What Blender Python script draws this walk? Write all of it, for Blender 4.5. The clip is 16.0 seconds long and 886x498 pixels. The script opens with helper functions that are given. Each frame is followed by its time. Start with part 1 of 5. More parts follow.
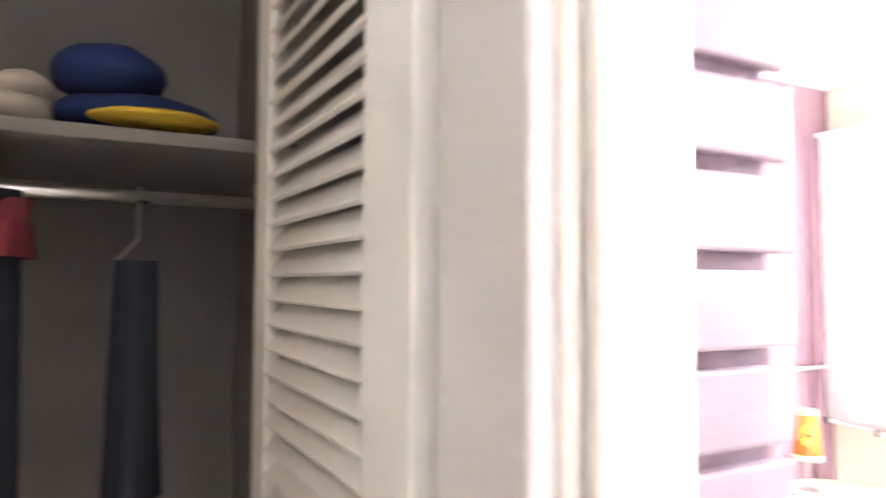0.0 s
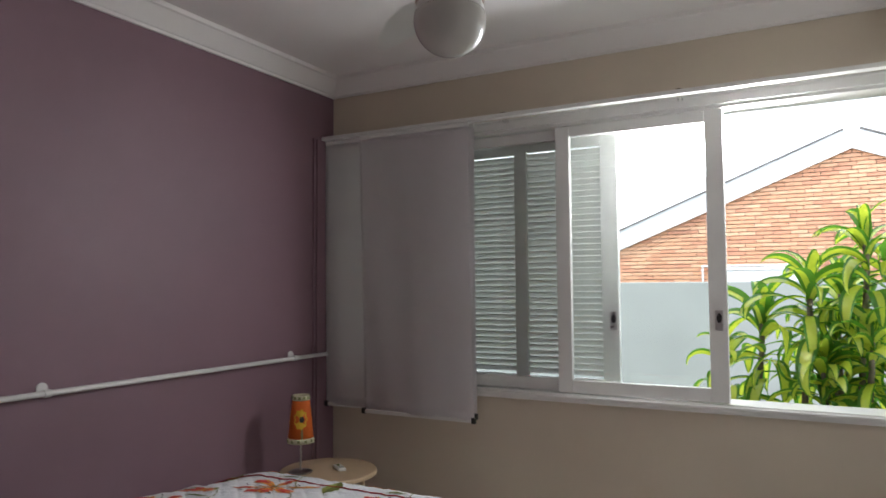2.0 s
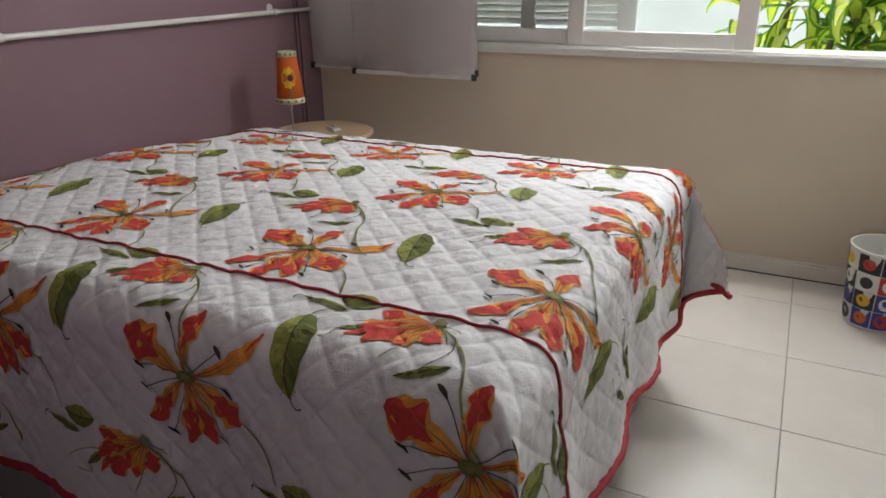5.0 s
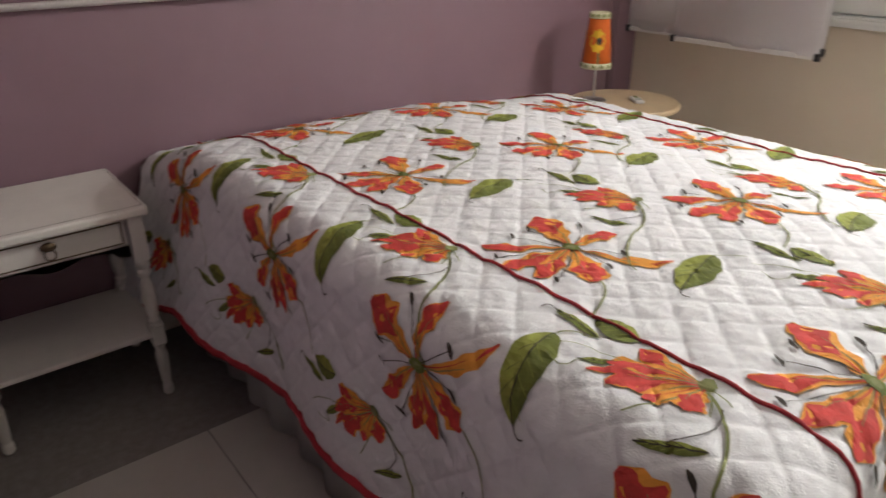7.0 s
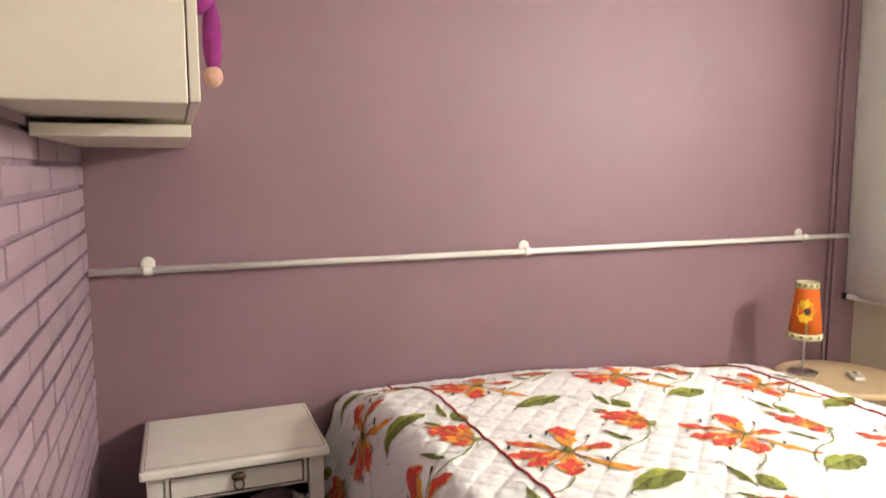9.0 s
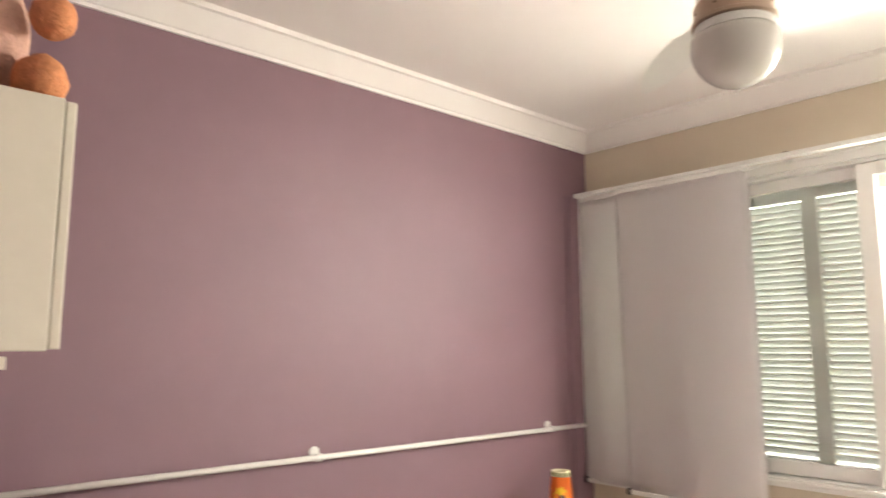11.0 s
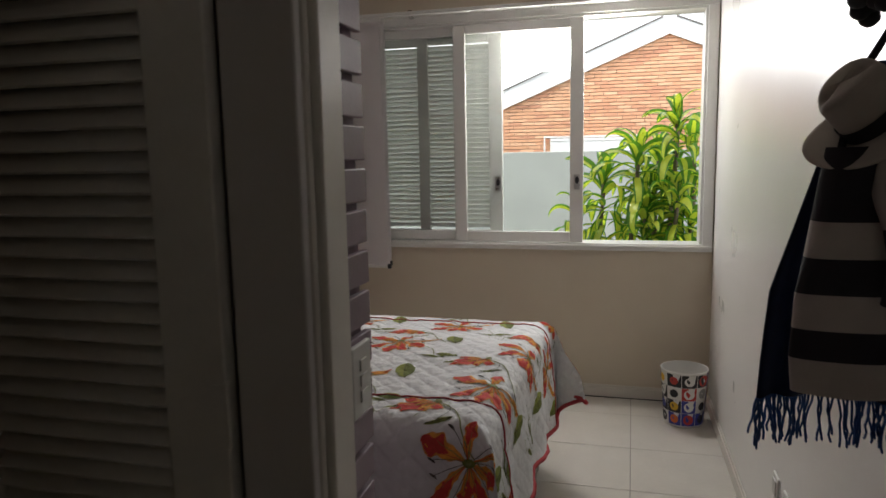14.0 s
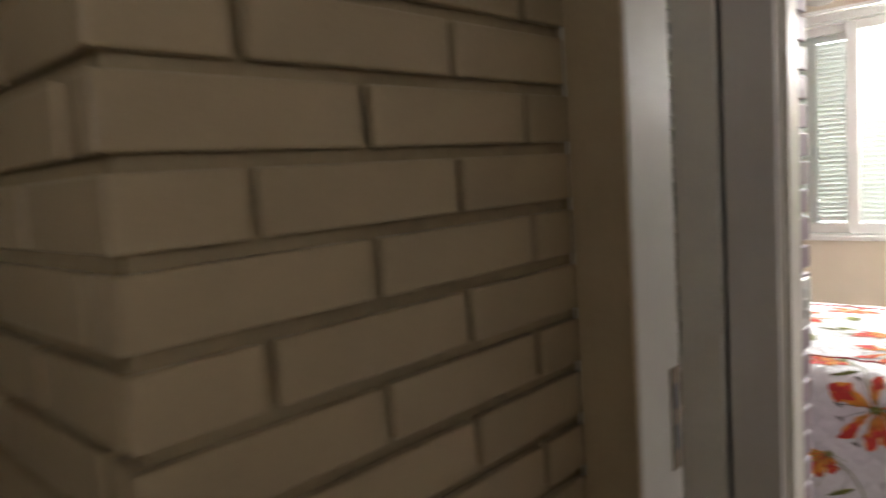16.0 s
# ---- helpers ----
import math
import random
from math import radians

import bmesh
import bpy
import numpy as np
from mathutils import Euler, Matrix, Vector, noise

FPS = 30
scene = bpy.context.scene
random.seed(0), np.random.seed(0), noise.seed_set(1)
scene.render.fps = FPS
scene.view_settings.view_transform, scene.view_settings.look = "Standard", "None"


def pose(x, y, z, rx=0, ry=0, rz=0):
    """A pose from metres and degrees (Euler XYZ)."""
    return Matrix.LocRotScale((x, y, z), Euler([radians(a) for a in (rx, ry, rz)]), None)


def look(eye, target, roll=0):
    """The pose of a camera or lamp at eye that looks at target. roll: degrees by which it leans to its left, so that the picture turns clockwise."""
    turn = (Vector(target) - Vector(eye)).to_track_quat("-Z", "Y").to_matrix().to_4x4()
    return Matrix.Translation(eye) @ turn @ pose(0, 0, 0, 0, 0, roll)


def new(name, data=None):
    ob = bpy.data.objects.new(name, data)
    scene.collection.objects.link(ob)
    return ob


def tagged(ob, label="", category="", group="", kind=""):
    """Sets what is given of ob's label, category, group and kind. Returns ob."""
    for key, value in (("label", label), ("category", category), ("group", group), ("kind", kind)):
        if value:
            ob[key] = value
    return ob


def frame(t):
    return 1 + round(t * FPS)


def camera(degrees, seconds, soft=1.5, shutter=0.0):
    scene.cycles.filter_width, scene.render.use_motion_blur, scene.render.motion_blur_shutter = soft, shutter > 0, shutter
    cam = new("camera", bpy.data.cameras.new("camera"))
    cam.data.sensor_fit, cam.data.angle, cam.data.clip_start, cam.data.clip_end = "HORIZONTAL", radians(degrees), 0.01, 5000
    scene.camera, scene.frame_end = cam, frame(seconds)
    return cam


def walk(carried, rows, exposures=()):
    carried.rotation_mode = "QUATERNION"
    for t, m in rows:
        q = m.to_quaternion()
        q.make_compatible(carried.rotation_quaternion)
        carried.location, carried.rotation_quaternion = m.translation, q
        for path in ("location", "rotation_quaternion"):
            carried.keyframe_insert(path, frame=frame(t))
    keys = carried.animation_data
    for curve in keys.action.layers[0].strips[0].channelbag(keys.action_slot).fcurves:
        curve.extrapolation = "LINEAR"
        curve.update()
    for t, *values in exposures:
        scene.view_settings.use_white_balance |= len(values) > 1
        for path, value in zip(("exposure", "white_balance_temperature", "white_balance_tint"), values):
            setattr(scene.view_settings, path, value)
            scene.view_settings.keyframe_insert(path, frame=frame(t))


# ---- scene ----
cam = camera(65.0, 16.0, shutter=0.4)
PATH = [
    (0, (2.315, -3.585, 1.506), (0.551, -2.647, 1.603), 0.3),
    (0.3, (2.373, -3.582, 1.508), (0.802, -2.348, 1.608), 0.3),
    (0.5, (2.354, -3.507, 1.499), (0.925, -2.112, 1.611), 0.1),
    (1, (2.391, -3.422, 1.485), (1.235, -1.793, 1.596), -0.4),
    (1.5, (2.472, -3.303, 1.475), (1.435, -1.597, 1.588), -0.5),
    (2, (2.481, -3.251, 1.454), (1.532, -1.494, 1.561), -0.4),
    (2.5, (2.448, -3.208, 1.392), (1.556, -1.419, 1.338), -0.2),
    (3, (2.383, -3.221, 1.351), (1.537, -1.425, 1.107), -0.1),
    (3.5, (2.378, -3.219, 1.321), (1.544, -1.440, 0.946), -0.2),
    (4, (2.383, -3.216, 1.285), (1.560, -1.474, 0.749), -0.3),
    (4.2, (2.378, -3.213, 1.271), (1.567, -1.488, 0.666), -0.3),
    (6.3, (2.200, -2.967, 1.267), (1.093, -1.548, 0.394), -0.3),
    (6.5, (2.209, -2.968, 1.280), (1.011, -1.624, 0.410), -0.2),
    (7, (2.223, -2.970, 1.282), (0.802, -1.854, 0.425), -0.3),
    (7.5, (2.231, -2.961, 1.295), (0.641, -2.052, 0.492), -0.5),
    (8, (2.240, -2.934, 1.313), (0.501, -2.135, 0.731), -0.8),
    (8.5, (2.242, -2.914, 1.333), (0.416, -2.179, 0.979), -0.7),
    (8.6, (2.232, -2.918, 1.320), (0.396, -2.186, 1.012), -0.4),
    (8.7, (2.241, -2.900, 1.333), (0.392, -2.190, 1.055), -0.7),
    (10.8, (2.329, -3.078, 1.498), (0.743, -1.890, 1.768), -0.3),
    (11, (2.315, -3.132, 1.488), (0.836, -1.814, 1.764), -0.0),
    (11.5, (2.406, -3.165, 1.482), (1.151, -1.632, 1.755), -0.4),
    (12, (2.370, -3.292, 1.459), (1.431, -1.535, 1.635), -0.2),
    (12.5, (2.391, -3.460, 1.441), (1.704, -1.583, 1.388), -0.5),
    (12.9, (2.356, -3.629, 1.501), (1.773, -1.723, 1.332), -0.9),
    (13, (2.347, -3.692, 1.504), (1.784, -1.782, 1.314), -1.0),
    (13.5, (2.414, -3.882, 1.508), (1.859, -1.978, 1.247), -1.4),
    (13.6, (2.413, -3.950, 1.487), (1.880, -2.037, 1.250), -3.1),
    (14, (2.405, -4.160, 1.470), (1.883, -2.248, 1.201), -1.1),
    (14.5, (2.470, -4.374, 1.461), (1.946, -2.463, 1.193), -1.4),
    (15, (2.486, -4.563, 1.465), (1.924, -2.663, 1.189), -1.4),
    (15.2, (2.494, -4.594, 1.468), (1.817, -2.733, 1.187), -1.1),
    (15.5, (2.471, -4.703, 1.477), (1.597, -2.923, 1.214), -2.1),
    (15.8, (2.458, -4.790, 1.471), (1.275, -3.196, 1.226), -2.5),
    (16, (2.487, -4.881, 1.478), (1.120, -3.437, 1.267), -4.0),
]
ROWS = [(t, look(eye, target, roll)) for t, eye, target, roll in PATH]
EXPOSURES = (
    (0, 5.10, 5900, 14),
    (0.3, 4.24, 5600, 14),
    (0.6, 2.97, 5400, 13),
    (1.0, 2.17, 5400, 12),
    (1.5, 1.10, 5700, 11),
    (2.0, 0.39, 6000, 10),
    (2.5, -0.13, 5900, 10),
    (3.0, -0.15, 5950, 10),
    (3.5, 0.33, 5950, 10),
    (4.2, 0.85, 6100, 10),
    (6.3, 1.09, 6300, 10),
    (7.5, 1.83, 6700, 10),
    (8.7, 2.41, 7200, 10),
    (10.8, 2.27, 7100, 10),
    (11.5, 1.96, 7100, 10),
    (12.0, 1.23, 6700, 10),
    (12.4, 0.43, 6500, 10),
    (12.9, 0.14, 6500, 10),
    (14.0, 0.15, 6500, 10),
    (15.2, 0.52, 6400, 10),
    (15.6, 0.94, 6300, 10),
    (16.0, 2.28, 6400, 10),
)
walk(cam, ROWS, EXPOSURES)

# ---- light ----
X1_EAST = 3.0
world = bpy.data.worlds.new("sky")
scene.world = world
world.use_nodes = True
wn = world.node_tree
sky = wn.nodes.new("ShaderNodeTexSky")
sky.sky_type = "NISHITA"
sky.sun_disc = False
sky.sun_elevation = radians(51)
sky.sun_rotation = radians(-117)
sky.dust_density = 4.0
sky.ozone_density = 0.6
wn.nodes["Background"].inputs["Strength"].default_value = 0.15
# bright thin cloud whitens the sky
cloud = wn.nodes.new("ShaderNodeMixRGB")
cloud.inputs["Fac"].default_value = 0.75
cloud.inputs["Color2"].default_value = (15.0, 15.4, 15.8, 1.0)
wn.links.new(sky.outputs["Color"], cloud.inputs["Color1"])
wn.links.new(cloud.outputs["Color"], wn.nodes["Background"].inputs["Color"])
sun_data = bpy.data.lights.new("sun", "SUN")
sun_data.energy, sun_data.angle, sun_data.color = 3.0, radians(3), (1.0, 0.95, 0.87)
sun = new("sun", sun_data)
sun.matrix_world = look((-5, -2.5, 7), (0, 0, 0))


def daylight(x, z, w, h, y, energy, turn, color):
    """An added area lamp that stands in for daylight in a part of an opening."""
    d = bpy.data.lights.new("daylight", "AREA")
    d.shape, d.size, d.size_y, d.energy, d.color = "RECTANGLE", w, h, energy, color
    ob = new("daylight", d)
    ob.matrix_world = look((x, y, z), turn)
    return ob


# lamps added to strengthen the sky's light in the top of the bedroom window
daylight(1.855, 2.045, 0.38, 0.18, 0.14, 10.0, (2.1, -3.0, 1.25), (1.0, 0.97, 0.93))
daylight(2.27, 2.135, 0.27, 0.13, 0.12, 9.0, (2.35, -3.0, 1.2), (1.0, 0.97, 0.93))
# fill lamp in an unseen opening added behind the walk to light the hall
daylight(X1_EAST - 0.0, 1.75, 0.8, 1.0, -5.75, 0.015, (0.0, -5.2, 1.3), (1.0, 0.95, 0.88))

# ---- materials ----
def mat(name, color, rough=0.6, var=0.12, scale=6.0, fine=120.0, bump=0.15, metal=0.0, dist=0.002, rand=0.0, spec=0.5, coat=0.0, trans=0.0):
    m = bpy.data.materials.new(name)
    m.use_nodes = True
    t = m.node_tree
    n, l = t.nodes, t.links
    b = n["Principled BSDF"]
    co = n.new("ShaderNodeTexCoord")
    n1, n2 = n.new("ShaderNodeTexNoise"), n.new("ShaderNodeTexNoise")
    for q, s, d in ((n1, scale, 5), (n2, fine, 3)):
        q.inputs["Scale"].default_value, q.inputs["Detail"].default_value = s, d
        l.new(co.outputs["Object"], q.inputs["Vector"])
    add = n.new("ShaderNodeMath")
    add.operation = "MULTIPLY_ADD"
    add.inputs[1].default_value, add.inputs[2].default_value = 0.35, 0.0
    l.new(n2.outputs["Fac"], add.inputs[0])
    sm = n.new("ShaderNodeMath")
    sm.operation = "ADD"
    l.new(n1.outputs["Fac"], sm.inputs[0]), l.new(add.outputs[0], sm.inputs[1])
    mr = n.new("ShaderNodeMapRange")
    mr.inputs["From Min"].default_value, mr.inputs["From Max"].default_value = 0.35, 1.0
    mr.inputs["To Min"].default_value, mr.inputs["To Max"].default_value = 1 - var, 1 + var
    l.new(sm.outputs[0], mr.inputs["Value"])
    value = mr.outputs[0]
    if rand:
        oi = n.new("ShaderNodeObjectInfo")
        rm = n.new("ShaderNodeMapRange")
        rm.inputs["To Min"].default_value, rm.inputs["To Max"].default_value = 1 - rand, 1 + rand
        l.new(oi.outputs["Random"], rm.inputs["Value"])
        mu = n.new("ShaderNodeMath")
        mu.operation = "MULTIPLY"
        l.new(value, mu.inputs[0]), l.new(rm.outputs[0], mu.inputs[1])
        value = mu.outputs[0]
    mix = n.new("ShaderNodeVectorMath")
    mix.operation = "SCALE"
    mix.inputs[0].default_value = color
    l.new(value, mix.inputs["Scale"])
    l.new(mix.outputs[0], b.inputs["Base Color"])
    b.inputs["Roughness"].default_value = rough
    rr = n.new("ShaderNodeMapRange")
    rr.inputs["To Min"].default_value, rr.inputs["To Max"].default_value = max(rough - 0.08, 0.02), min(rough + 0.08, 1)
    l.new(n1.outputs["Fac"], rr.inputs["Value"]), l.new(rr.outputs[0], b.inputs["Roughness"])
    b.inputs["Metallic"].default_value = metal
    b.inputs["Specular IOR Level"].default_value = spec
    b.inputs["Coat Weight"].default_value = coat
    b.inputs["Transmission Weight"].default_value = trans
    if bump:
        bp = n.new("ShaderNodeBump")
        bp.inputs["Strength"].default_value, bp.inputs["Distance"].default_value = bump, dist
        l.new(sm.outputs[0], bp.inputs["Height"]), l.new(bp.outputs[0], b.inputs["Normal"])
    return m


def translucent(m, color, weight):
    n, l = m.node_tree.nodes, m.node_tree.links
    out = n["Material Output"]
    tr, mx = n.new("ShaderNodeBsdfTranslucent"), n.new("ShaderNodeMixShader")
    tr.inputs["Color"].default_value = (*color, 1)
    mx.inputs[0].default_value = weight
    l.new(n["Principled BSDF"].outputs[0], mx.inputs[1]), l.new(tr.outputs[0], mx.inputs[2])
    l.new(mx.outputs[0], out.inputs["Surface"])
    return m


PURPLE = mat("purple_wall_paint", (0.205, 0.120, 0.145), 0.55, 0.05, 3, 260, 0.12)
PURPLE_BRICK = mat("purple_painted_brick", (0.27, 0.19, 0.235), 0.5, 0.12, 14, 180, 0.5, rand=0.05)
PURPLE_MORTAR = mat("purple_painted_mortar", (0.225, 0.155, 0.195), 0.8, 0.35, 25, 120, 0.9, dist=0.004)
CREAM = mat("cream_wall_paint", (0.60, 0.52, 0.41), 0.6, 0.04, 3, 260, 0.1)
GLOSS = mat("gloss_offwhite_paint", (0.84, 0.82, 0.79), 0.3, 0.04, 2.5, 60, 0.1, spec=1.0)
CEIL = mat("white_ceiling_paint", (0.78, 0.75, 0.72), 0.8, 0.03, 2, 180, 0.08)
WHITE = mat("white_enamel", (0.74, 0.73, 0.7), 0.35, 0.05, 8, 90, 0.1)
OLDWHITE = mat("worn_white_paint", (0.68, 0.65, 0.6), 0.4, 0.08, 9, 80, 0.2)
SHUTTER = mat("grey_white_shutter_paint", (0.76, 0.77, 0.73), 0.5, 0.1, 12, 90, 0.2)
TRIM = mat("trim_paint", (0.66, 0.62, 0.56), 0.4, 0.05, 8, 90, 0.1)
TILE = mat("pale_floor_tile", (0.6, 0.57, 0.52), 0.22, 0.06, 5, 50, 0.06, rand=0.02)
GROUT = mat("grey_grout", (0.27, 0.25, 0.23), 0.9, 0.2, 40, 200, 0.3)
BEIGE_BRICK = mat("beige_painted_brick", (0.37, 0.27, 0.155), 0.5, 0.1, 10, 160, 0.5, rand=0.05)
BEIGE_MORTAR = mat("beige_painted_mortar", (0.34, 0.25, 0.14), 0.8, 0.2, 22, 120, 0.8, dist=0.004)
CURTAIN = translucent(mat("white_screen_fabric", (0.76, 0.735, 0.74), 0.85, 0.03, 3, 700, 0.15, dist=0.0008), (0.95, 0.91, 0.91), 0.5)
BLACK = mat("black_plastic", (0.02, 0.02, 0.022), 0.4, 0.1)
QUILT = mat("white_quilted_cotton", (0.75, 0.755, 0.77), 0.85, 0.05, 32, 420, 0.55, dist=0.005)
RED_PIPE = mat("dark_red_piping", (0.38, 0.02, 0.03), 0.7, 0.2, 60, 500, 0.4)
RED = mat("printed_red", (0.56, 0.05, 0.04), 0.85, 0.28, 40, 300, 0.2)
ORANGE = mat("printed_orange", (0.75, 0.32, 0.045), 0.85, 0.22, 40, 300, 0.2)
LEAFL = mat("printed_light_leaf_green", (0.27, 0.30, 0.055), 0.85, 0.3, 45, 300, 0.2)
LEAFP = mat("printed_leaf_green", (0.14, 0.165, 0.03), 0.85, 0.4, 35, 300, 0.2)
STEMP = mat("printed_stem_green", (0.22, 0.24, 0.09), 0.85, 0.3, 35, 300, 0.2)
DARKP = mat("printed_dark", (0.05, 0.04, 0.03), 0.85, 0.3, 35, 300, 0.2)
SKIRT = mat("white_bed_skirt", (0.62, 0.61, 0.6), 0.85, 0.05, 9, 300, 0.3)
BIRCH = mat("pale_wood_veneer", (0.56, 0.42, 0.26), 0.4, 0.12, 9, 60, 0.1)
BRONZE = mat("aged_bronze", (0.13, 0.09, 0.055), 0.38, 0.3, 30, 120, 0.2, metal=0.9)
STEEL = mat("brushed_steel", (0.55, 0.54, 0.52), 0.3, 0.1, 30, 120, 0.1, metal=1.0)
SHADE_O = translucent(mat("orange_shade_fabric", (0.75, 0.16, 0.02), 0.8, 0.12, 30, 300, 0.2), (0.8, 0.2, 0.02), 0.25)
SHADE_Y = mat("yellow_print", (0.8, 0.5, 0.03), 0.8, 0.15, 30, 300, 0.2)
SHADE_C = mat("cream_trim_fabric", (0.62, 0.6, 0.4), 0.8, 0.15, 60, 300, 0.2)
GLOBE = translucent(mat("frosted_glass", (0.6, 0.58, 0.54), 0.25, 0.05, 6, 60, 0.05, coat=0.5), (0.6, 0.58, 0.54), 0.1)
BEIGE_METAL = mat("beige_enamel_metal", (0.42, 0.31, 0.23), 0.4, 0.12, 20, 90, 0.1, metal=0.1)
HATM = mat("cream_felt", (0.46, 0.42, 0.37), 0.9, 0.1, 20, 500, 0.5)
HATB = mat("black_hat_ribbon", (0.015, 0.015, 0.02), 0.6, 0.2, 60, 400, 0.3)
NAVY = mat("navy_scarf_cotton", (0.012, 0.02, 0.055), 0.9, 0.3, 30, 500, 0.6)
BLUE = mat("blue_fringe_cotton", (0.03, 0.09, 0.28), 0.9, 0.5, 60, 400, 0.6)
STRIPE_W = mat("offwhite_stripe_canvas", (0.5, 0.45, 0.42), 0.9, 0.1, 30, 500, 0.5)
STRIPE_B = mat("black_stripe_canvas", (0.02, 0.018, 0.024), 0.9, 0.2, 30, 500, 0.5)
DARKCLOTH = mat("black_garment_cloth", (0.012, 0.015, 0.025), 0.95, 0.3, 20, 300, 0.6)
REDCLOTH = mat("dark_red_cloth", (0.16, 0.02, 0.03), 0.95, 0.3, 20, 300, 0.6)
BLUECLOTH = mat("royal_blue_cloth", (0.008, 0.022, 0.10), 0.9, 0.3, 20, 300, 0.6)
YELLOWCLOTH = mat("yellow_cloth", (0.6, 0.4, 0.03), 0.9, 0.2, 20, 300, 0.4)
BEIGECLOTH = mat("beige_cloth", (0.42, 0.37, 0.3), 0.9, 0.2, 20, 300, 0.4)
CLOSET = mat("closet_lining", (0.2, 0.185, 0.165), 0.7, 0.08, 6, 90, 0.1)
SHELFW = mat("cream_laminate", (0.64, 0.6, 0.5), 0.4, 0.03, 5, 90, 0.05)
PLUSH = mat("pink_plush", (0.55, 0.33, 0.26), 0.95, 0.25, 60, 300, 0.9, dist=0.006)
PLUSH_O = mat("orange_plush", (0.55, 0.22, 0.1), 0.95, 0.25, 60, 300, 0.9, dist=0.006)
MAGENTA = mat("purple_plush", (0.22, 0.02, 0.16), 0.95, 0.25, 60, 300, 0.9)
OUT_BRICK = mat("orange_facing_brick", (0.5, 0.17, 0.075), 0.85, 0.2, 9, 90, 0.4)
OUT_MORTAR = mat("pale_mortar", (0.70, 0.50, 0.37), 0.9, 0.15, 12, 90, 0.4)
GARDEN_WALL = mat("grey_green_render", (0.34, 0.36, 0.34), 0.9, 0.08, 3, 90, 0.3)
FASCIA = mat("white_fascia_paint", (0.8, 0.8, 0.8), 0.6, 0.05, 3, 60, 0.1)
ROOF = mat("grey_roof_sheet", (0.2, 0.19, 0.18), 0.8, 0.2, 5, 60, 0.3)
GROUND = mat("garden_soil_and_grass", (0.07, 0.085, 0.035), 0.95, 0.4, 2, 30, 0.8)
LEAF_G = translucent(mat("deep_green_leaf", (0.055, 0.14, 0.03), 0.18, 0.25, 12, 60, 0.15), (0.2, 0.48, 0.04), 0.45)
LEAF_Y = translucent(mat("yellow_green_leaf", (0.6, 0.64, 0.12), 0.18, 0.2, 12, 60, 0.15, spec=0.8), (0.75, 0.85, 0.05), 0.5)
LEAF_D = mat("dry_leaf", (0.3, 0.22, 0.12), 0.7, 0.25, 12, 60, 0.3)
CANE = mat("grey_brown_cane", (0.16, 0.13, 0.09), 0.8, 0.35, 30, 90, 0.6)
PLASTIC = mat("white_plastic", (0.72, 0.71, 0.68), 0.35, 0.03, 9, 90, 0.05)
# beige for the unseen hall walls, darkened to cut bounced light
HALL = mat("beige_unseen_hall_paint", (0.24, 0.18, 0.11), 0.6, 0.05, 3, 200, 0.1)
DOORM = mat("grey_door_paint", (0.56, 0.53, 0.51), 0.42, 0.04, 5, 70, 0.05)
# random colour from brick to brick in the joined outside wall
_n, _l = OUT_BRICK.node_tree.nodes, OUT_BRICK.node_tree.links
_g, _r = _n.new("ShaderNodeNewGeometry"), _n.new("ShaderNodeValToRGB")
_r.color_ramp.elements[0].color, _r.color_ramp.elements[1].color = (0.60, 0.29, 0.18, 1), (0.80, 0.48, 0.30, 1)
_e = _r.color_ramp.elements.new(0.45)
_e.color = (0.72, 0.38, 0.22, 1)
_l.new(_g.outputs["Random Per Island"], _r.inputs["Fac"]), _l.new(_r.outputs[0], _n["Principled BSDF"].inputs["Base Color"])
GLASS = bpy.data.materials.new("clear_glass")
GLASS.use_nodes = True
_b = GLASS.node_tree.nodes["Principled BSDF"]
_b.inputs["Base Color"].default_value, _b.inputs["Roughness"].default_value = (0.97, 0.99, 0.98, 1), 0.0
_b.inputs["Transmission Weight"].default_value, _b.inputs["IOR"].default_value = 1.0, 1.45


# ---- mesh helpers ----
def part(name, bm, material, parent=None, label="", smooth=False, kind=""):
    me = bpy.data.meshes.new(name)
    bm.to_mesh(me)
    bm.free()
    for m in (material if isinstance(material, (list, tuple)) else [material]):
        me.materials.append(m)
    if smooth:
        me.polygons.foreach_set("use_smooth", [True] * len(me.polygons))
    ob = new(name, me)
    ob.parent = parent
    return tagged(ob, label, kind=kind)


def thing(name, at=(0, 0, 0), label="", category="", group="", kind=""):
    ob = new(name)
    ob.location = at
    ob.empty_display_size = 0.1
    return tagged(ob, label, category, group, kind)


def box(bm, lo, hi, bevel=0.0, mi=0, m=None):
    g = bmesh.ops.create_cube(bm, size=1)
    vs = g["verts"]
    c = [(a + b) / 2 for a, b in zip(lo, hi)]
    s = [abs(b - a) for a, b in zip(lo, hi)]
    bmesh.ops.transform(bm, matrix=Matrix.Translation(c) @ Matrix.Diagonal((*s, 1)), verts=vs)
    faces = list({f for v in vs for f in v.link_faces})
    for f in faces:
        f.material_index = mi
    if bevel:
        r = bmesh.ops.bevel(bm, geom=list({e for v in vs for e in v.link_edges}), offset=bevel, segments=2, profile=0.5, affect="EDGES", material=mi)
        vs = list({v for f in r["faces"] for v in f.verts} | {v for v in vs if v.is_valid})
    if m is not None:
        bmesh.ops.transform(bm, matrix=m, verts=vs)
    return vs


def boxes(name, items, material, parent=None, label="", bevel=0.002, kind=""):
    bm = bmesh.new()
    for lo, hi in items:
        box(bm, lo, hi, bevel)
    return part(name, bm, material, parent, label, kind=kind)


